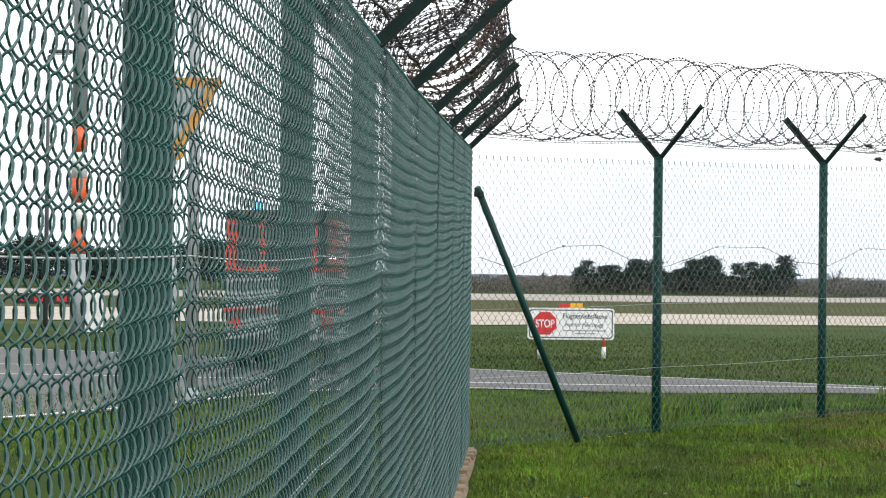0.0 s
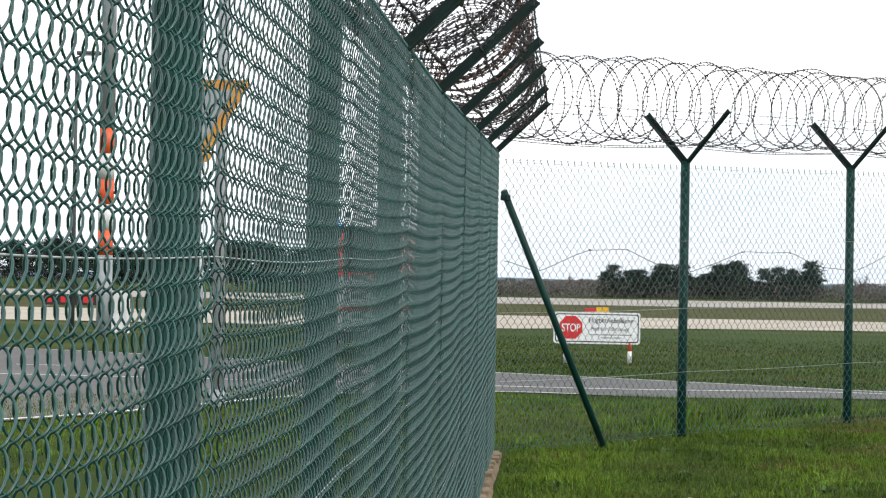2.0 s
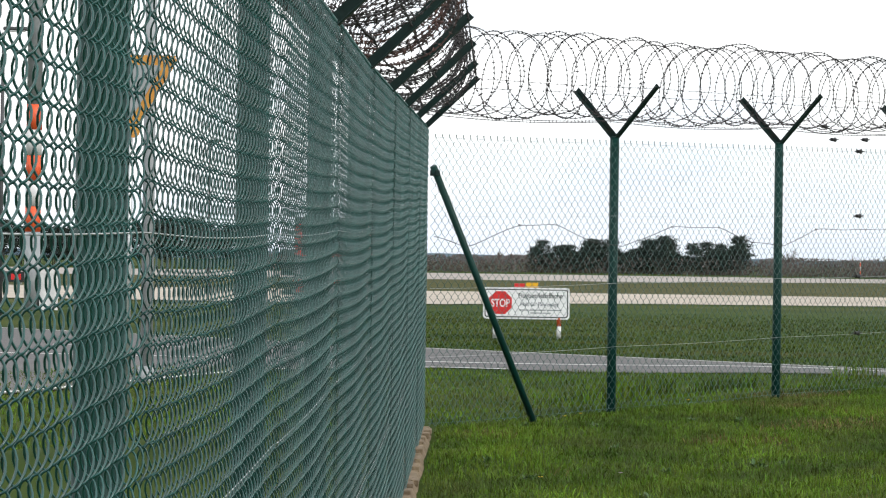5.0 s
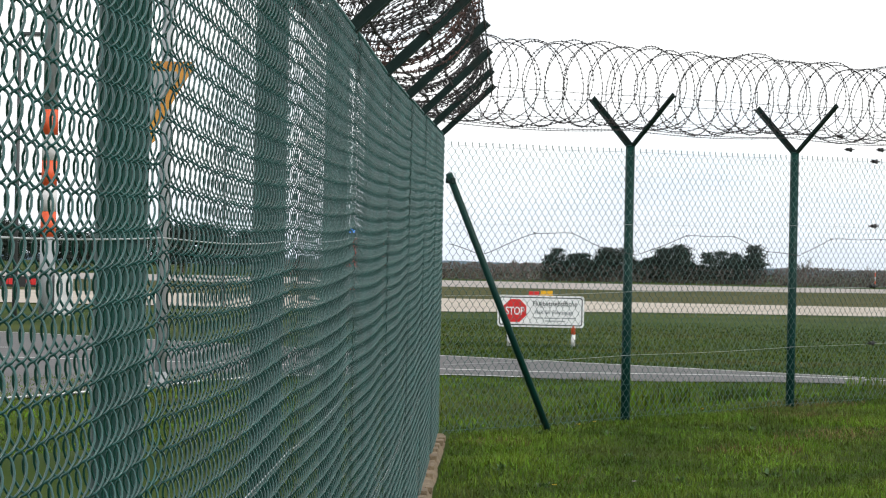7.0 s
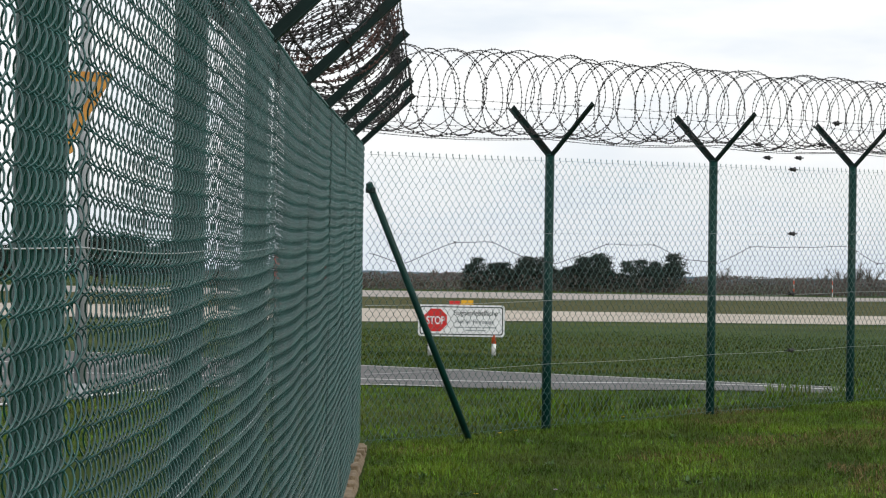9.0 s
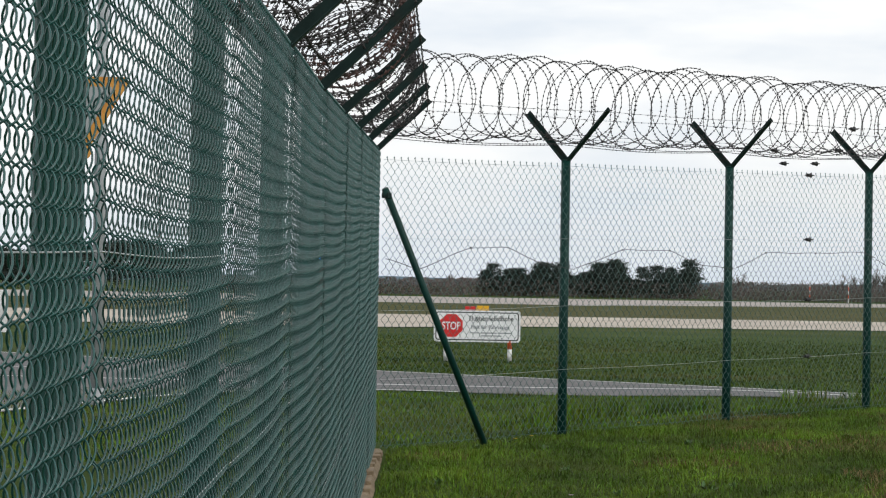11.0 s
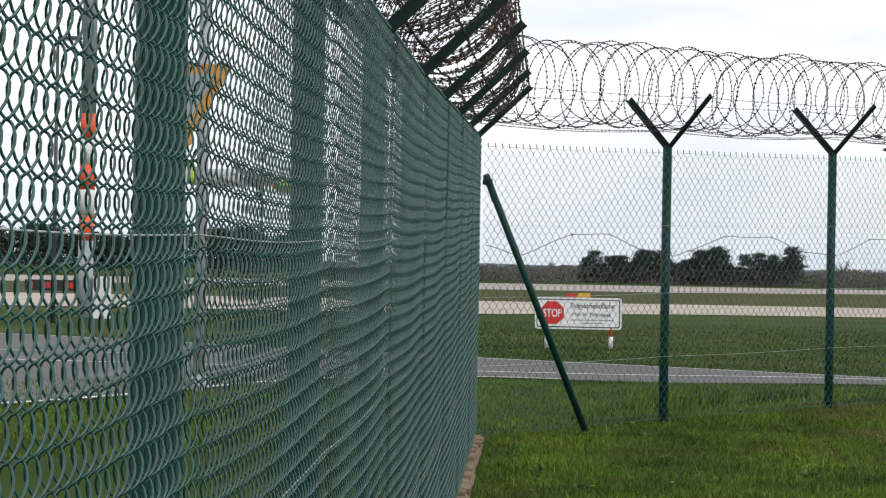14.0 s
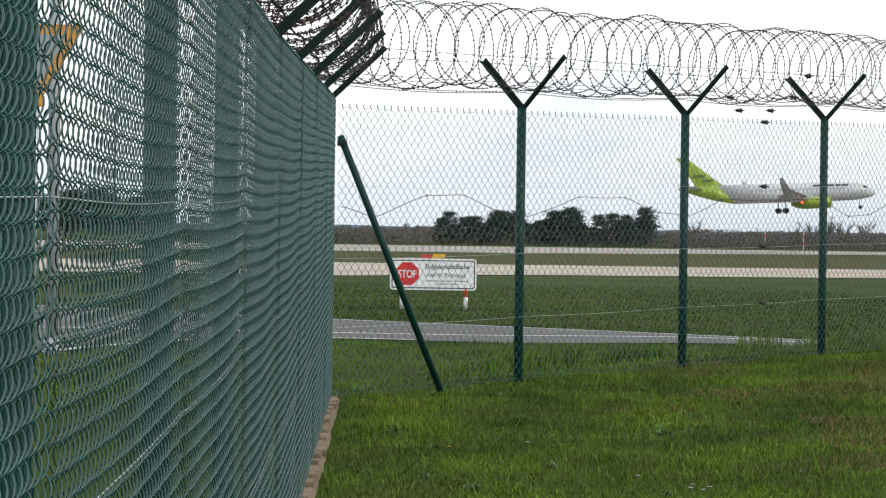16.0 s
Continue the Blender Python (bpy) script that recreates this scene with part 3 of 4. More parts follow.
# ---- soil edging under the side fence ----
def soil_edge():
    rng = random.Random(4)
    root = empty("edging", Matrix(), "bare soil and broken paving along the fence foot", "edging", kind="structure")
    verts, faces = [], []
    ys = np.linspace(-5, 17.5, 150)
    for i, y in enumerate(ys):
        w = 0.09 + 0.03 * noise.noise((0, y * 1.7, 0))
        for x in (-0.12, -0.03, 0.05, w):
            verts.append((x, y, land(x, y) + (0.045 if x < w else -0.02) + 0.012 * noise.noise((x * 9, y * 6, 2))))
        if i:
            for k in range(3):
                faces.append((4 * i - 4 + k, 4 * i - 3 + k, 4 * i + 1 + k, 4 * i + k))
    raw("soil", verts, faces, M_SOIL, root, "bare sandy soil")
    y = 6.0
    while y < 17.3:
        ln = rng.uniform(0.18, 0.34)
        bm = bmesh.new()
        x0 = rng.uniform(0.0, 0.03)
        m = Matrix.Translation((0, 0, land(0.1, y) + 0.03)) @ Matrix.Rotation(rng.uniform(-0.06, 0.06), 4, "Y")
        box(bm, x0, y, 0, x0 + rng.uniform(0.03, 0.06), y + ln, 0.045, 0.008, m)
        part("paving_piece", bm, M_SOIL, root)
        y += ln + rng.uniform(0.05, 0.5)


soil_edge()


# ---- grass ----
def blades(name, pos, h, mat, label, width=0.006, lean=0.5, seed=0):
    """Tapered bent blades at the given ground points."""
    rng = np.random.default_rng(seed)
    n = len(pos)
    h = np.asarray(h)[:, None]
    a = rng.uniform(0, 2 * np.pi, n)
    side = np.stack((np.cos(a), np.sin(a), np.zeros(n)), 1)
    b = rng.uniform(0, 2 * np.pi, n)
    ln = np.abs(rng.normal(0, lean, n))[:, None]
    tip = np.stack((np.cos(b), np.sin(b), np.zeros(n)), 1) * ln
    w = width * rng.uniform(0.6, 1.4, n)[:, None]
    up = np.array((0, 0, 1.0))
    p0, p1 = pos - side * w, pos + side * w
    mid = pos + up * h * 0.6 + tip * h * 0.35
    p2, p3 = mid - side * w * 0.75, mid + side * w * 0.75
    p4 = pos + up * h * (1 - 0.25 * np.minimum(ln, 1.5)) + tip * h
    verts = np.stack((p0, p1, p2, p3, p4), 1).reshape(-1, 3)
    base = np.arange(n) * 5
    loops = np.stack((base, base + 1, base + 3, base + 2, base + 2, base + 3, base + 4), 1).ravel()
    sizes = np.tile((4, 3), n)
    return tagged(bulk(name, verts, loops, sizes, mat, label=""), label, "grass", kind="stuff")


def scatter(n, inside, bounds, seed, clump=0.0):
    rng = np.random.default_rng(seed)
    out = []
    while len(out) < n:
        x, y = rng.uniform(bounds[0], bounds[1]), rng.uniform(bounds[2], bounds[3])
        if clump and noise.noise((x * 1.3, y * 1.3, seed)) + 0.5 * noise.noise((x * 4, y * 4, seed)) < rng.uniform(-clump, clump):
            continue
        if inside(x, y):
            out.append((x, y, land(x, y) - 0.005))
    return np.array(out)


def beyond(x, y):
    return OUT.x * x + OUT.y * (y - 17.6)


def lawn():
    rng = np.random.default_rng(3)
    fade = random.Random(6)
    here = lambda x, y: x > 0.10 + 0.05 * noise.noise((0, y * 2, 5)) and beyond(x, y) < 0.4 and x < (y + 3.9) * 0.235 + 1.0
    p = scatter(120000, here, (0.1, 7.5, 9.0, 25), 11)
    tuft = np.array([noise.noise((x * 0.9, y * 0.9, 1)) + 0.6 * noise.noise((x * 2.7, y * 2.7, 9)) for x, y, z in p])
    blades("grass", p, 0.022 + 0.03 * rng.random(len(p)) + 0.07 * np.clip(tuft, 0, 1), M_BLADE, "lush uneven green lawn with longer tufts", 0.0028, 0.9, 1)
    p = scatter(9000, here, (0.1, 7.5, 8.5, 25), 12, 0.2)
    blades("grass", p, 0.04 + 0.07 * rng.random(len(p)), M_BLADE, "long grass tufts standing out of the lawn", 0.0026, 1.1, 2)
    p = scatter(15000, lambda x, y: here(x, y) and noise.noise((x * 0.8, y * 0.8, 31)) + 0.35 * (x - 2.0) / 3 > 0.2, (0.1, 7.5, 8.5, 22), 13)
    blades("dry_grass", p, 0.02 + 0.07 * rng.random(len(p)), M_DRY, "dry straw-coloured grass in patches", 0.0028, 1.1, 3)
    there = lambda x, y: beyond(x, y) > 0.3 and beyond(x, y) < 18 and y < np.interp(x, (0, 2.6, 5.7, 8, 12), (40.2, 39.4, 40.3, 39.4, 36.6)) and x < (y + 3.9) * 0.235 + 1 and x > -12
    p = scatter(2600, lambda x, y: 1.2 < beyond(x, y) < 4 and 0.8 < x < 7 and noise.noise((x * 0.8, y * 0.8, 17)) > 0.2, (0, 7, 19, 30), 15)
    blades("long_grass", p, 0.12 + 0.20 * rng.random(len(p)), M_BLADE, "long tufts of grass behind the fence", 0.008, 0.45, 6)
    p = scatter(40000, lambda x, y: x < (y + 3.9) * 0.235 + 1 and y > 51.5 - 0.87 * (x + 2) and x > -4 and y < 58 + 50 * fade.random() ** 2, (-4, 17, 36, 108), 16)
    blades("grass", p, 0.03 + 0.06 * rng.random(len(p)), M_FIELD, "mown grass beyond the road", 0.014, 1.0, 7)
    p = scatter(56000, there, (-9, 11, 17.5, 41), 14)
    tuft = np.array([noise.noise((x * 0.6, y * 0.6, 1)) for x, y, z in p])
    blades("grass", p, 0.03 + 0.05 * rng.random(len(p)) + 0.07 * np.clip(tuft, 0, 1), M_BLADE, "rough grass between the fence and the road", 0.006, 0.5, 4)


lawn()


def weed(x, y, size, seed):
    """A low leafy plant: a rosette of folded leaves."""
    rng = random.Random(seed)
    root = empty("weed", Matrix.Translation((x, y, land(x, y))), "low leafy green weed in the grass", "weed", "weeds")
    bm = bmesh.new()
    for k in range(26):
        a, e, ln = rng.uniform(0, 6.28), rng.uniform(0.2, 1.3), size * rng.uniform(0.5, 1.0)
        d = Vector((math.cos(a) * math.cos(e), math.sin(a) * math.cos(e), math.sin(e)))
        s = Vector((-math.sin(a), math.cos(a), 0)) * ln * 0.2
        o = Vector((rng.uniform(-1, 1), rng.uniform(-1, 1), 0)) * size * 0.5
        up = Vector((0, 0, ln * 0.06))
        v = [bm.verts.new(p) for p in (o, o + d * ln * 0.5 + s + up, o + d * ln - up, o + d * ln * 0.5 - s + up, o + d * ln * 0.55)]
        bm.faces.new((v[0], v[1], v[4]))
        bm.faces.new((v[1], v[2], v[4]))
        bm.faces.new((v[2], v[3], v[4]))
        bm.faces.new((v[3], v[0], v[4]))
    part("leaves", bm, M_LEAF, root)
    return root


def flower(x, y, h, mat, seed):
    rng = random.Random(seed)
    root = empty("wildflower", Matrix.Translation((x, y, land(x, y))), "small wild flower in the grass", "flower", "wildflowers")
    bm = bmesh.new()
    rod(bm, (0, 0, 0), (0.01, 0, h), 0.0015, sides=5)
    part("stem", bm, M_LEAF, root)
    bm = bmesh.new()
    for k in range(6):
        a = k * 1.047 + rng.random()
        c, s = math.cos(a) * 0.014, math.sin(a) * 0.014
        v = [bm.verts.new(p) for p in ((0.01, 0, h), (0.01 + c - s * 0.4, s + c * 0.4, h + 0.008), (0.01 + c * 1.3, s * 1.3, h + 0.004), (0.01 + c + s * 0.4, s - c * 0.4, h + 0.008))]
        bm.faces.new(v)
    part("petals", bm, mat, root)


rw = random.Random(8)
for k in range(26):
    yy = rw.uniform(10.5, 19)
    xx = rw.uniform(0.3, (yy + 3.9) * 0.2)
    if beyond(xx, yy) < 0.3:
        weed(xx, yy, rw.uniform(0.04, 0.08), k)
for k in range(10):
    weed(rw.uniform(-0.2, 6.5), rw.uniform(22, 28), rw.uniform(0.12, 0.25), 100 + k)
for xx, yy in ((2.30, 11.2), (2.36, 11.1), (2.42, 11.25), (2.33, 11.35), (1.45, 13.6), (2.05, 11.9)):
    flower(xx, yy, 0.07, M_PETAL, int(xx * 100))
for xx, yy in ((1.2, 18.3), (1.35, 18.5), (2.4, 19.9), (0.9, 13.4)):
    flower(xx, yy, 0.08, M_YELLOW, int(xx * 100))


# ---- sign on the airfield ----
def lettering(name, text, size, x, z, y, mat, parent, align="LEFT", squeeze=1.0, bold=0.018):
    cu = bpy.data.curves.new(name, "FONT")
    cu.body, cu.size, cu.align_x, cu.extrude, cu.offset = text, size, align, 0.002, size * bold
    ob = bpy.data.objects.new(name, cu)
    me = bpy.data.meshes.new_from_object(ob)
    bpy.data.objects.remove(ob)
    me.materials.clear()
    me.materials.append(mat)
    o = new(name, me)
    o.parent = parent
    o.matrix_local = pose(x, y, z, 90, 0, 0) @ Matrix.Diagonal((squeeze, 1, 1, 1))
    return o


def rounded(bm, w, h, r, y, t):
    pts = []
    for cx, cz, a0 in ((w / 2 - r, h / 2 - r, 0), (-w / 2 + r, h / 2 - r, 90), (-w / 2 + r, -h / 2 + r, 180), (w / 2 - r, -h / 2 + r, 270)):
        for k in range(6):
            a = radians(a0 + k * 18)
            pts.append((cx + r * math.cos(a), cz + r * math.sin(a)))
    loft(bm, [[(x, y, z) for x, z in pts], [(x, y + t, z) for x, z in pts]])
    bmesh.ops.recalc_face_normals(bm, faces=bm.faces)


def sign(m):
    root = empty("stop_sign", m, "white airfield stop sign with red octagon on marker posts", "sign")
    bm = bmesh.new()
    rounded(bm, 2.11, 0.77, 0.07, 0, 0.03)
    part("panel", bm, M_WHITE, root)
    bm = bmesh.new()
    rounded(bm, 2.03, 0.69, 0.06, -0.005, 0.004)
    part("border", bm, M_BLACK, root)
    bm = bmesh.new()
    rounded(bm, 1.98, 0.64, 0.05, -0.010, 0.004)
    part("face", bm, M_WHITE, root)
    bm = bmesh.new()
    ring = [(0.30 * math.cos(radians(22.5 + 45 * k)), 0.30 * math.sin(radians(22.5 + 45 * k))) for k in range(8)]
    loft(bm, [[(x - 0.63, -0.016, z + 0.01) for x, z in ring], [(x - 0.63, -0.011, z + 0.01) for x, z in ring]])
    bmesh.ops.recalc_face_normals(bm, faces=bm.faces)
    octagon = part("octagon", bm, M_RED, root, "red octagon with white lettering")
    lettering("lettering", "STOP", 0.265, -0.63, -0.085, -0.020, M_WHITE, octagon, "CENTER", 0.72)
    lettering("lettering", "Flugbetriebsfläche", 0.175, -0.20, 0.135, -0.016, M_BLACK, root, "LEFT", 0.86, 0.0)
    lettering("lettering", "Halt für Fahrzeuge", 0.135, -0.15, -0.06, -0.016, M_MARK, root, "LEFT", 0.93, -0.004)
    for k, (x0, x1, z) in enumerate(((-0.18, 0.06, -0.175), (0.09, 0.48, -0.175), (0.51, 0.86, -0.175), (0.10, 0.36, -0.245), (0.40, 0.60, -0.245))):
        bm = bmesh.new()
        box(bm, x0, -0.014, z, x1, -0.011, z + 0.028)
        part("text_bar", bm, M_GREY, root)
    for x in (-0.76, 0.80):
        bm = bmesh.new()
        rod(bm, (x, 0.05, -0.86), (x, 0.05, -0.55), 0.055, sides=14)
        p = part("marker_post", bm, M_MASTWHITE, root, "white marker post with red head", smooth=True)
        bm = bmesh.new()
        rod(bm, (x, 0.05, -0.55), (x, 0.05, 0.0), 0.0555, sides=14)
        part("red_head", bm, M_ORANGE, p, "", smooth=True)
    return root


def info_board(m):
    """A low dark board with red lettering too small to read."""
    root = empty("information_board", m, "low black airfield board with unreadable red lettering", "sign", "airfield boards")
    bm = bmesh.new()
    box(bm, -1.3, 0, 0.2, 1.3, 0.2, 1.1, 0.03)
    part("panel", bm, M_BLACK, root)
    for x in (-1.0, 0.15, 0.6):
        bm = bmesh.new()
        box(bm, x, -0.02, 0.4, x + 0.4, 0.0, 0.9, 0.01)
        part("text_bar", bm, M_RED, root)
    for x in (-1.0, 1.0):
        bm = bmesh.new()
        rod(bm, (x, 0.1, -0.1), (x, 0.1, 0.22), 0.05, sides=8)
        part("foot", bm, M_GREY, root)


def guide_board(m):
    """A low red and yellow board lying farther out."""
    root = empty("guidance_board", m, "low red and yellow airfield guidance board", "sign")
    for name, x0, x1, mat in (("red_field", -0.95, -0.06, M_RED), ("yellow_field", 0.0, 1.1, M_YELLOWSIGN)):
        bm = bmesh.new()
        box(bm, x0, 0, 0.12, x1, 0.18, 0.5 if x0 < -0.5 else 0.58, 0.02)
        part(name, bm, mat, root)
    for x in (-0.8, -0.2, 0.2, 0.9):
        bm = bmesh.new()
        rod(bm, (x, 0.09, -0.1), (x, 0.09, 0.14), 0.03, sides=8)
        part("foot", bm, M_GREY, root)
    return root


sign(Matrix.Translation((1.420, 58.079, 0.424)) @ Matrix.Rotation(radians(-2), 4, 'Z'))
guide_board(Matrix.Translation((4.11, 258.11, air(258.11) - 0.15)) @ Matrix.Scale(1.2, 4))
info_board(Matrix.Translation((-41.98, 209.71, air(209.71))))
info_board(Matrix.Translation((-40.07, 209.78, air(209.78))))


# ---- poles on the far side of the fence ----
def street_lamp(x, y, h, label):
    root = empty("street_lamp", Matrix.Translation((x, y, land(x, y))), label, "street lamp", "street lamps")
    bm = bmesh.new()
    rod(bm, (0, 0, -0.2), (0, 0, h - 0.1), 0.085, 0.05, 14)
    part("pole", bm, M_LAMPPOLE, root, smooth=True)
    bm = bmesh.new()
    rod(bm, (0, 0, h - 0.12), (0.25, 0, h), 0.03, 0.028, 10)
    part("bracket", bm, M_LAMPPOLE, root)
    bm = bmesh.new()
    box(bm, 0.0, -0.13, h - 0.04, 0.78, 0.13, h + 0.09, 0.05)
    head = part("lamp_head", bm, M_LAMPPOLE, root)
    bm = bmesh.new()
    box(bm, 0.2, -0.1, h - 0.07, 0.7, 0.1, h - 0.03, 0.015)
    part("lens", bm, M_WHITE, head)


def mast(x, y):
    """A tall round mast with orange and white bands."""
    root = empty("mast", Matrix.Translation((x, y, land(x, y))), "tall grey mast with orange-red and white bands", "mast")
    r = 0.29
    z = 2.9
    bm = bmesh.new()
    rod(bm, (0, 0, -0.2), (0, 0, z), r, sides=20)
    part("foot_section", bm, M_GREY, root, smooth=True)
    for k in range(5):
        bm = bmesh.new()
        rod(bm, (0, 0, z), (0, 0, z + 0.95), r + 0.004 * (k % 2), sides=20)
        part("band", bm, M_ORANGE if k % 2 == 0 else M_MASTWHITE, root, "orange-red band" if k % 2 == 0 else "white band", smooth=True)
        z += 0.95
    bm = bmesh.new()
    rod(bm, (0, 0, z), (0, 0, z + 11), r, r * 0.8, 20)
    part("shaft", bm, M_GREY, root, smooth=True)
    bm = bmesh.new()
    box(bm, 0.33, -0.3, -0.1, 0.95, 0.2, 1.55, 0.03)
    part("switch_box", bm, M_MASTWHITE, root, "pale grey switch box")
    bm = bmesh.new()
    box(bm, -0.40, -0.05, 5.2, 0.40, 0.05, 5.3, 0.01)
    part("crossbar", bm, M_DARK, root)


def yield_sign(x, y, ztop):
    root = empty("yield_sign", Matrix.Translation((x, y, land(x, y))) @ Matrix.Rotation(radians(6), 4, "Z"), "triangular give-way sign with faded orange border", "sign")
    g = land(x, y)
    zt = ztop - g
    bm = bmesh.new()
    rod(bm, (0, 0.06, -0.3), (0, 0.06, zt + 0.05), 0.03, sides=12)
    part("pole", bm, M_STEEL, root, smooth=True)

    def tri(name, w, y0, t, mat, parent, dz=0.0):
        b = bmesh.new()
        h = w * 0.866
        pts = [(-w / 2, zt - dz), (w / 2, zt - dz), (0, zt - dz - h)]
        loft(b, [[(px, y0, pz) for px, pz in pts], [(px, y0 + t, pz) for px, pz in pts]])
        bmesh.ops.recalc_face_normals(b, faces=b.faces)
        bmesh.ops.bevel(b, geom=[e for e in b.edges if abs((e.verts[0].co - e.verts[1].co).y) > t * 0.5], offset=w * 0.04, segments=3, affect="EDGES")
        return part(name, b, mat, parent)

    plate = tri("plate", 0.92, 0.0, 0.02, M_ORANGEBORDER, root)
    tri("face", 0.60, -0.006, 0.005, M_GREY, plate, 0.095)
    bm = bmesh.new()
    bmesh.ops.create_cone(bm, cap_ends=True, segments=20, radius1=0.06, radius2=0.06, depth=0.02)
    bmesh.ops.transform(bm, matrix=pose(0.03, -0.01, zt - 0.72, 90, 0, 0), verts=bm.verts)
    part("reflector", bm, M_ORANGEBORDER, root)


def plain_pole(x, y, h, r):
    bm = bmesh.new()
    rod(bm, (0, 0, -0.3), (0, 0, h), r, r * 0.9, 18)
    rod(bm, (0, 0, -0.1), (0, 0, 0.25), r * 1.35, r * 1.2, 18)
    ob = part("pole", bm, M_GREY, None, smooth=True)
    ob.location = (x, y, land(x, y))
    tagged(ob, "thick grey steel pole beside the road", "pole")


street_lamp(-15.24, 77.59, 9.18, 'grey street lamp with a flat head beside the road')
street_lamp(-15.67, 141.64, 9.13, 'grey street lamp farther along the road')
mast(-16.55, 90.55)
yield_sign(-2.86, 19.95, 3.33)
plain_pole(-4.57, 33.93, 7.0, 0.093)


# ---- distance: pines, bare scrub, hazy hill ----
def pine(seed, h):
    """A pine: bare trunk, limbs, and flat plates of needle clumps with gaps."""
    rng = random.Random(seed)
    root = empty("pine_tree", Matrix(), "dark green pine with a flat irregular crown", "tree", "pines behind the runway")
    bm = bmesh.new()
    rod(bm, (0, 0, -0.3), (rng.uniform(-0.3, 0.3), 0, h * 0.9), 0.16, 0.04, 8)
    for k in range(9):
        a, z = rng.uniform(0, 6.28), h * rng.uniform(0.35, 0.85)
        rod(bm, (0, 0, z), (math.cos(a) * h * 0.25, math.sin(a) * h * 0.25, z + h * 0.08), 0.05, 0.015, 5)
    part("trunk", bm, M_BARK, root)
    vs, fs = [], []
    for k in range(70):
        z = h * (0.16 + 0.84 * rng.random() ** 0.55)
        reach = h * (0.31 - 0.22 * (z / h) ** 3) * rng.uniform(0.2, 1.1)
        a = rng.uniform(0, 6.28)
        c = Vector((math.cos(a) * reach, math.sin(a) * reach, z))
        sx = h * rng.uniform(0.05, 0.11)
        for j in range(44):
            o = c + Vector((rng.gauss(0, sx), rng.gauss(0, sx), rng.gauss(0, sx * 0.30)))
            s = rng.uniform(0.10, 0.24)
            i = len(vs)
            for q in range(3):
                vs.append(o + Vector((rng.gauss(0, s), rng.gauss(0, s), rng.gauss(0, s * 0.8))))
            fs.append((i, i + 1, i + 2))
    raw("crown", vs, fs, M_PINE, root)
    return root


def bare_tree(seed, h):
    rng = random.Random(seed)
    root = empty("bare_tree", Matrix(), "leafless tree with fine spreading twigs", "tree", "bare trees behind the runway")
    bm = bmesh.new()
    tips = []
    rod(bm, (0, 0, -0.2), (0, 0, h * 0.35), 0.14, 0.09, 7)
    for k in range(9):
        a, e = rng.uniform(0, 6.28), rng.uniform(0.5, 1.3)
        s = Vector((0, 0, h * rng.uniform(0.18, 0.36)))
        t = s + Vector((math.cos(a) * math.cos(e), math.sin(a) * math.cos(e), math.sin(e))) * h * rng.uniform(0.35, 0.6)
        rod(bm, s, t, 0.055, 0.02, 5)
        tips.append((s, t))
    part("trunk", bm, M_BARK, root)
    vs, fs = [], []
    for s, t in tips:
        for j in range(60):
            p = s.lerp(t, rng.uniform(0.35, 1.0))
            d = Vector((rng.gauss(0, 1), rng.gauss(0, 1), rng.gauss(0.5, 0.8))).normalized() * h * rng.uniform(0.08, 0.24)
            w = Vector((rng.gauss(0, 1), rng.gauss(0, 1), 0)).normalized() * 0.06
            i = len(vs)
            vs += [p - w, p + w, p + d]
            fs.append((i, i + 1, i + 2))
    raw("crown", vs, fs, M_BARK, root)
    return root


def far_trees():
    rng = random.Random(5)
    kinds = [pine(k, 8.0) for k in range(4)]
    spots = []
    # a grove behind the runway
    x = 11.5
    while x < 65:
        k = (x - 11.5) / 53.5
        h = 0.72 + 0.10 * math.sin(k * 14 + 0.6) + 0.55 * rng.random() ** 1.6 - 0.08 + (0.08 if k > 0.9 else 0)
        spots.append((x, 632 + rng.uniform(-4, 12), h * (0.85 if k < 0.12 else 1.0)))
        x += rng.uniform(0.9, 2.1)
    # a taller wood farther to the side
    x = -190.0
    while x < -64:
        spots.append((x, 640 + rng.uniform(-8, 25), 1.15 + 0.35 * rng.random() + 0.15 * math.sin(x * 0.13)))
        x += rng.uniform(1.9, 3.3)
    for i, (x, y, s) in enumerate(spots):
        m = Matrix.Translation((x, y, air(y) - 0.1)) @ Matrix.Rotation(rng.uniform(0, 6.28), 4, "Z")
        if i < 4:
            kinds[i].matrix_world = m
            kinds[i].scale = (s, s, s)
        else:
            o = copy_thing(kinds[i % 4], m)
            o.scale = (s, s, s)
    bases = [bare_tree(k, 7.6) for k in range(3)]
    bare = [(76, 640, 1.0), (3, 660, 0.9), (86, 655, 0.6), (94, 650, 0.75), (101, 640, 0.95), (105, 636, 1.15), (110, 640, 1.2), (114, 645, 1.25), (119, 640, 1.2), (-18, 650, 0.7), (98, 655, 0.7)]
    for i, (x, y, s) in enumerate(bare):
        m = Matrix.Translation((x, y, air(y) - 0.1)) @ Matrix.Rotation(i * 1.3, 4, "Z")
        o = bases[i] if i < 3 else copy_thing(bases[i % 3], m)
        o.matrix_world = m
        o.scale = (s, s, s)


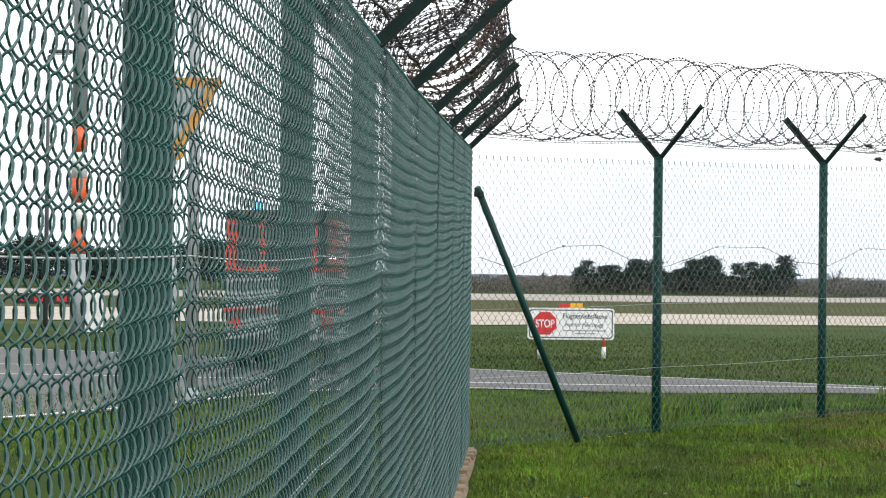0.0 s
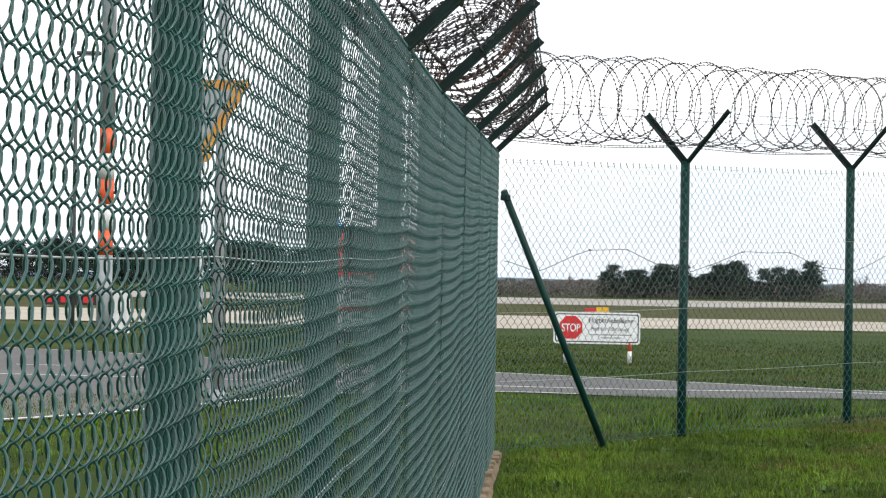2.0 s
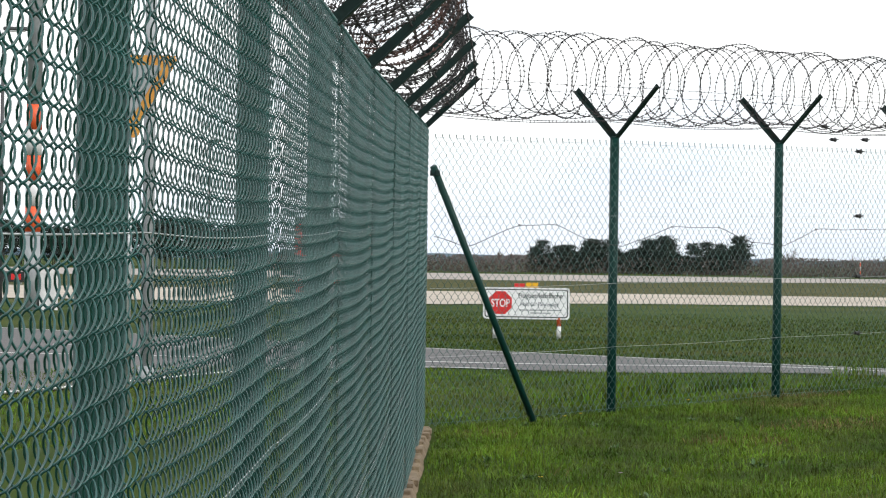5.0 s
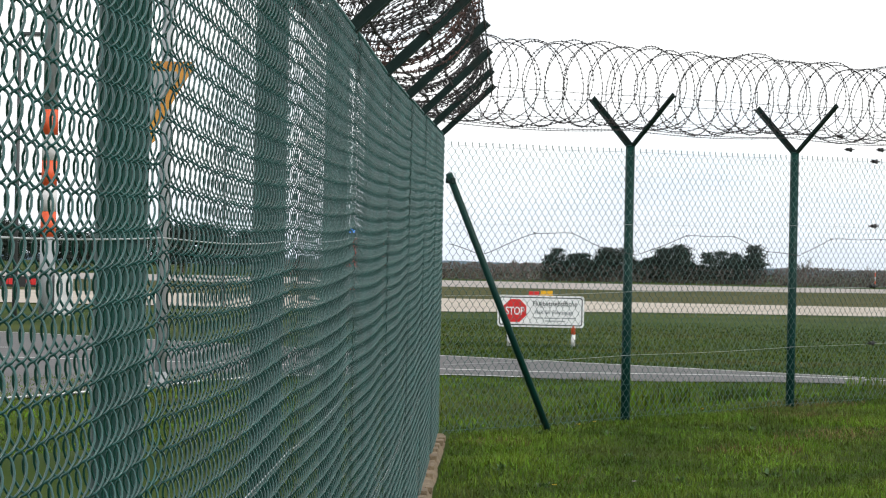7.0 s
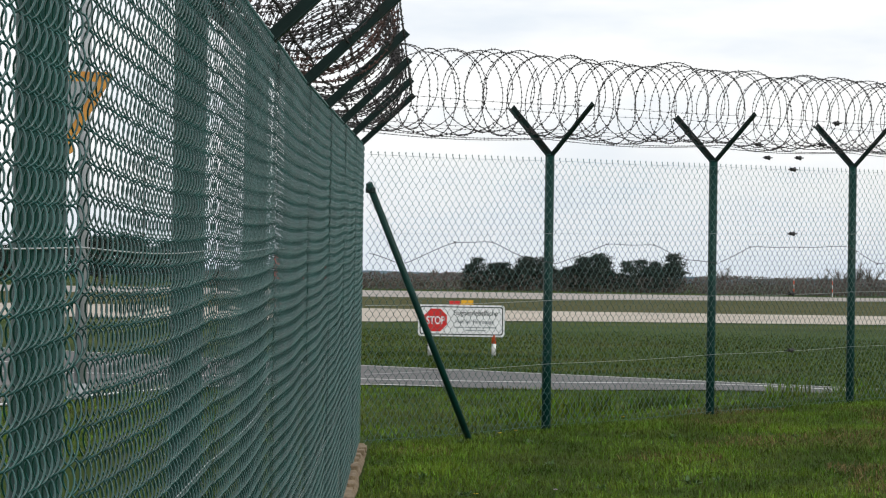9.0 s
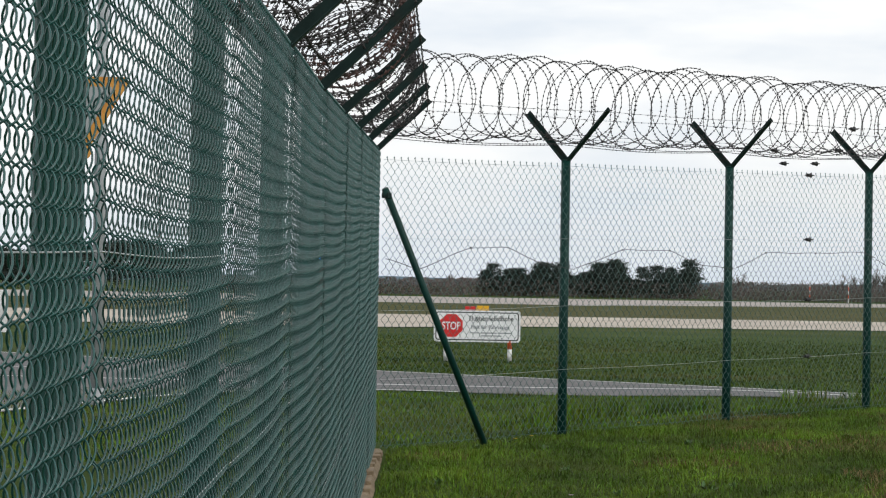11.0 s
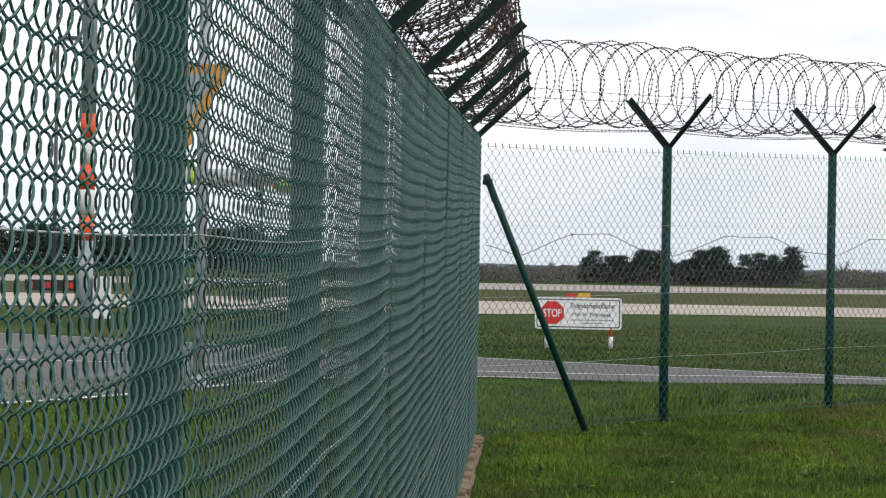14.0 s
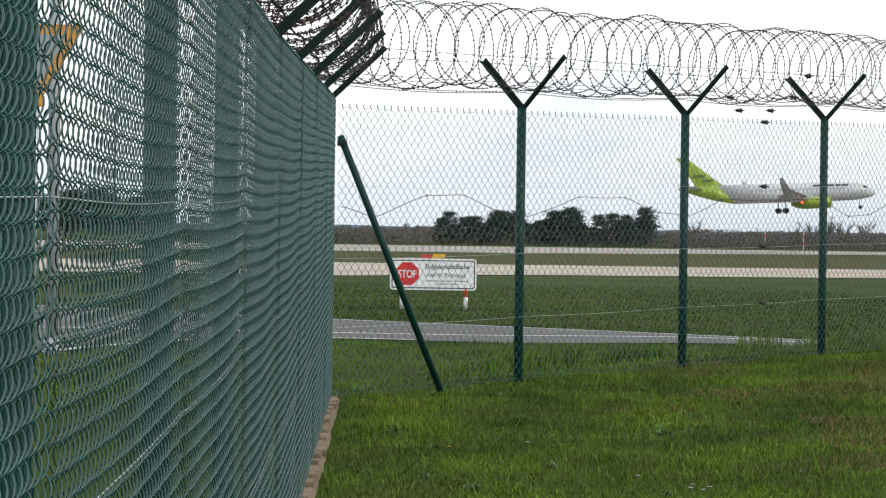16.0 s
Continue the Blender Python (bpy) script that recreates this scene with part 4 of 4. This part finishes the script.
def scrub():
    """A belt of leafless bushes along the far side of the runway."""
    rng = np.random.default_rng(21)
    n = 95000
    x = rng.uniform(-62, 260, n)
    y = rng.uniform(614, 650, n)
    # behind the pines only
    y = np.where((x > 9) & (x < 67) & (rng.random(n) < 0.85), rng.uniform(640, 652, n), y)
    top = 4.0 + 0.8 * np.array([noise.noise((v * 0.07, 0, 3)) + 0.7 * noise.noise((v * 0.35, 5, 3)) for v in x])
    z0 = np.interp(y, [p[0] for p in PROFILE], [p[1] for p in PROFILE])
    z = z0 + top * rng.random(n)
    p = np.stack((x, y, z), 1)
    d = rng.normal(0, 0.20, (n, 3))
    d[:, 2] = np.abs(rng.normal(0.26, 0.18, n))
    w = rng.normal(0, 0.13, (n, 3))
    verts = np.stack((p - w, p + w, p + d), 1).reshape(-1, 3)
    bulk_ob = bulk("scrub", verts, np.arange(3 * n), np.full(n, 3), M_SCRUB)
    tagged(bulk_ob, "belt of brown leafless bushes behind the runway", "bushes", kind="stuff")


# low ridge on the horizon; its haze is only the colour of M_HILL
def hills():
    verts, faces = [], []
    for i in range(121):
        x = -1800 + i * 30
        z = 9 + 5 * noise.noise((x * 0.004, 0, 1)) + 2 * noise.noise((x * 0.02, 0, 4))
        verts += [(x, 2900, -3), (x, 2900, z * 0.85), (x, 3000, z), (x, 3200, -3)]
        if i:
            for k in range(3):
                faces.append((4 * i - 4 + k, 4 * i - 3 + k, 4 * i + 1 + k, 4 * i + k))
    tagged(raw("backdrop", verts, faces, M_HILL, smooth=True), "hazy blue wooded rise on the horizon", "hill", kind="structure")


def marker_pole(x, y, h):
    root = empty("marker_pole", Matrix.Translation((x, y, air(y))), "thin red and white banded pole behind the runway", "pole", "runway poles")
    z = 0.0
    for k in range(5):
        bm = bmesh.new()
        rod(bm, (0, 0, z - (0.1 if k == 0 else 0)), (0, 0, z + h / 5), 0.11, sides=8)
        part("band", bm, M_MASTWHITE if k % 2 == 0 else M_ORANGE, root)
        z += h / 5


far_trees()
scrub()
hills()
marker_pole(88.2, 601.9, 4.6)
marker_pole(97.4, 601.8, 4.6)


# ---- aircraft coming in to land ----
def aircraft():
    root = empty("aircraft", Matrix(), "white twin-engined airliner with lime green tail, landing gear down", "aircraft")
    n = 28

    def ring(x, r, z, flat=1.0):
        return [(x, r * math.cos(2 * math.pi * k / n), z + r * flat * math.sin(2 * math.pi * k / n)) for k in range(n)]

    bm = bmesh.new()
    prof = [(19.3, 0.08, -0.55), (19.0, 0.45, -0.5), (18.3, 0.9, -0.36), (17.2, 1.32, -0.18), (15.8, 1.65, -0.05), (14.0, 1.82, 0), (10, 1.85, 0), (4, 1.85, 0), (-2, 1.85, 0)]
    slant = [(-10.3 - 1.0 * z, y, z) for x, y, z in ring(0, 1.84, 0.0)]
    loft(bm, [ring(*p) for p in prof] + [slant])
    bmesh.ops.recalc_face_normals(bm, faces=bm.faces)
    body = part("fuselage", bm, M_PLANE, root, "white fuselage", smooth=True)
    bm = bmesh.new()
    loft(bm, [[(x - 0.003, y * 1.002, z * 1.002) for x, y, z in slant], [(-12.9 - 0.35 * (z - 0.3), y, z) for x, y, z in ring(0, 1.45, 0.35)], ring(-15.5, 0.95, 0.75), ring(-17.6, 0.5, 1.05), ring(-19.1, 0.2, 1.22), ring(-19.4, 0.08, 1.25)])
    bmesh.ops.recalc_face_normals(bm, faces=bm.faces)
    part("tail_cone", bm, M_LIME, root, "lime green tail section", smooth=True)

    def slab(name, mat, rows, parent, label=""):
        """An aerofoil slab over stations (lead, trail, y, z, thickness)."""
        b = bmesh.new()
        rings = []
        for lead, trail, y, z, t in rows:
            c = lead - trail
            rings.append([(lead, y, z), (lead - c * 0.25, y, z + t * 0.55), (lead - c * 0.65, y, z + t * 0.4), (trail, y, z), (lead - c * 0.65, y, z - t * 0.3), (lead - c * 0.25, y, z - t * 0.45)])
        loft(b, rings)
        bmesh.ops.recalc_face_normals(b, faces=b.faces)
        return part(name, b, mat, parent, label)

    for s in (-1, 1):
        wing = slab("wing", M_WING, [(7.7, 0.3, 1.2 * s, -1.25, 0.95), (4.3, -0.1, 6.0 * s, -0.75, 0.6), (-1.1, -2.8, 16.2 * s, 0.55, 0.25)], root, "grey swept wing")
        slab("winglet", M_WING, [(-1.1, -2.8, 16.2 * s, 0.55, 0.2), (-2.0, -3.2, 16.9 * s, 1.6, 0.12), (-2.7, -3.4, 17.3 * s, 2.7, 0.06)], wing)
        slab("flap", M_WING, [(0.4, -1.4, 2.2 * s, -1.55, 0.2), (0.0, -1.2, 6.0 * s, -1.15, 0.18), (-1.1, -2.2, 11.0 * s, -0.5, 0.12)], wing)
        slab("tailplane", M_PLANE, [(-14.6, -17.6, 0.4 * s, 1.1, 0.3), (-17.2, -18.6, 5.8 * s, 1.7, 0.12)], root)
        bm = bmesh.new()

        def nring(x, r, y=5.3 * s, z=-2.05):
            return [(x, y + r * math.cos(2 * math.pi * k / 24), z + r * math.sin(2 * math.pi * k / 24)) for k in range(24)]

        loft(bm, [nring(8.8, 0.86), nring(9.1, 0.98), nring(8.7, 1.12), nring(7.2, 1.2), nring(5.6, 1.08), nring(4.6, 0.82), nring(3.9, 0.45)])
        bmesh.ops.recalc_face_normals(bm, faces=bm.faces)
        eng = part("engine", bm, M_LIME, root, "lime green engine nacelle", smooth=True)
        bm = bmesh.new()
        loft(bm, [nring(8.82, 0.85), nring(8.72, 0.3)])
        part("fan", bm, M_DARK, eng)
        slab("pylon", M_PLANE, [(7.2, 3.2, 5.25 * s, -1.3, 0.3), (6.2, 2.8, 5.3 * s, -0.85, 0.3)], eng)
        gear = empty("main_gear", Matrix(), "", "")
        gear.parent = root
        for key in ("label", "category"):
            if key in gear:
                del gear[key]
        bm = bmesh.new()
        rod(bm, (0.8, 2.9 * s, -1.2), (0.8, 3.1 * s, -3.5), 0.13, sides=10)
        rod(bm, (0.8, 2.6 * s, -3.45), (0.8, 3.6 * s, -3.45), 0.09, sides=8)
        part("strut", bm, M_STEEL, gear)
        for dy in (-0.45, 0.45):
            bm = bmesh.new()
            rod(bm, (0.8, 3.1 * s + dy - 0.17, -3.45), (0.8, 3.1 * s + dy + 0.17, -3.45), 0.53, sides=20)
            part("wheel", bm, M_RUBBER, gear)
    bm = bmesh.new()
    rod(bm, (16.0, 0, -1.6), (16.2, 0, -3.1), 0.09, sides=10)
    part("nose_gear", bm, M_STEEL, root)
    for dy in (-0.22, 0.22):
        bm = bmesh.new()
        rod(bm, (16.2, dy - 0.1, -3.2), (16.2, dy + 0.1, -3.2), 0.36, sides=18)
        part("nose_wheel", bm, M_RUBBER, root)
    bm = bmesh.new()
    rings = []
    for lead, trail, z, t in ((-10.0, -15.9, 1.5, 0.3), (-11.6, -16.5, 2.5, 0.3), (-17.6, -19.6, 7.3, 0.14)):
        c = lead - trail
        rings.append([(lead, 0, z), (lead - c * 0.3, t * 0.6, z), (lead - c * 0.7, t * 0.4, z), (trail, 0, z), (lead - c * 0.7, -t * 0.4, z), (lead - c * 0.3, -t * 0.6, z)])
    loft(bm, rings)
    bmesh.ops.recalc_face_normals(bm, faces=bm.faces)
    part("fin", bm, M_LIME, root, "lime green tail fin")
    for s in (-1, 1):
        # cabin windows and a dark unreadable marking above them
        for k in range(30):
            x = 12.6 - k * 0.66
            if -6 < x:
                bm = bmesh.new()
                box(bm, x - 0.13, 1.80 * s - 0.03, 0.34, x + 0.13, 1.80 * s + 0.03, 0.72, 0.04)
                part("cabin_window", bm, M_GREY, body)
        for x0, x1 in ((6.6, 7.9), (8.2, 9.3), (9.6, 10.8), (11.1, 12.0), (12.3, 13.6)):
            bm = bmesh.new()
            box(bm, x0, 1.46 * s - 0.12, 1.0, x1, 1.46 * s + 0.12, 1.42, 0.02)
            part("marking", bm, M_MARK, body)
        bm = bmesh.new()
        box(bm, 16.5, 0.93 * s - 0.28, 0.45, 17.25, 0.93 * s + 0.28, 0.92, 0.08)
        part("cockpit_window", bm, M_GLASSDARK, body)
    for x0, x1, z0 in ((-16.6, -14.2, 3.4), (-14.6, -12.5, 2.5)):
        bm = bmesh.new()
        box(bm, x0, -0.22, z0, x1, 0.22, z0 + 0.55, 0.03)
        part("fin_marking", bm, M_LIMEDARK, root)
    bm = bmesh.new()
    bmesh.ops.create_icosphere(bm, subdivisions=2, radius=0.28)
    bmesh.ops.translate(bm, verts=bm.verts, vec=(3.4, -6.0, -1.95))
    part("beacon", bm, M_BEACON, root, "glowing red beacon")
    return root


# ---- red emergency vehicle driving away ----
def red_vehicle():
    root = empty("fire_engine", Matrix(), "red emergency vehicle with dark windows seen from behind", "vehicle")
    bm = bmesh.new()
    box(bm, -1.15, 0, 0.55, 1.15, 6.4, 2.05, 0.06)
    body = part("body", bm, M_GREY, root, "grey roller-shutter body")
    for x0, x1 in ((-1.15, -0.92), (-0.48, -0.33), (0.55, 0.72), (0.95, 1.15)):
        bm = bmesh.new()
        box(bm, x0, 0.02, 2.05, x1, 6.2, 3.08, 0.02)
        part("pillar", bm, M_TRUCK, body)
    for z in (1.15, 2.0):
        bm = bmesh.new()
        box(bm, -1.17, -0.02, z, 1.17, 6.3, z + 0.10, 0.02)
        part("stripe", bm, M_TRUCK, body)
    bm = bmesh.new()
    box(bm, -1.10, 0.08, 2.05, 1.10, 6.15, 3.08, 0.02)
    part("glazing", bm, M_GLASSDARK, body)
    bm = bmesh.new()
    box(bm, -1.16, 0, 3.08, 1.16, 6.3, 3.27, 0.06)
    part("roof", bm, M_DARK, root, "dark grey roof")
    bm = bmesh.new()
    box(bm, 0.98, -0.05, 2.28, 1.12, 0.03, 2.36, 0.01)
    part("work_light", bm, M_HEAD, root, "small bright work light")
    bm = bmesh.new()
    box(bm, -1.16, -0.08, 0.38, 1.16, 0.05, 0.62, 0.03)
    part("bumper", bm, M_DARK, root)
    for x in (-0.95, 0.95):
        bm = bmesh.new()
        box(bm, x - 0.12, -0.03, 0.85, x + 0.12, 0.01, 1.1, 0.02)
        part("tail_light", bm, M_RED, body)
        for y in (1.3, 5.0):
            bm = bmesh.new()
            rod(bm, (x - 0.14, y, 0.42), (x + 0.14, y, 0.42), 0.42, sides=20)
            w = part("wheel", bm, M_RUBBER, root)
            bm = bmesh.new()
            rod(bm, (x - 0.145, y, 0.42), (x + 0.145, y, 0.42), 0.22, sides=16)
            part("rim", bm, M_STEEL, w)
    bm = bmesh.new()
    rod(bm, (-0.55, 0.5, 3.26), (-0.55, 0.5, 3.46), 0.11, 0.08, 12)
    part("blue_light", bm, M_BLUE, root, "blue flashing light")
    return root


plane = aircraft()
truck = red_vehicle()


def motions():
    rows = []
    for k in range(33):
        t = k * 0.5
        rows.append((t, pose(73.7 - 64.6 * (16 - t), 486, 10.1 + 4.3 * (16 - t), 0, -2.6, 4)))
    walk(plane, rows)
    walk(truck, [(k * 0.5, pose(-4.65, 48.0 + 3.0 * k, ROAD_Z + 0.01 if 48 + 3 * k < 70 else air(48 + 3 * k) + 0.02)) for k in range(33)])


motions()
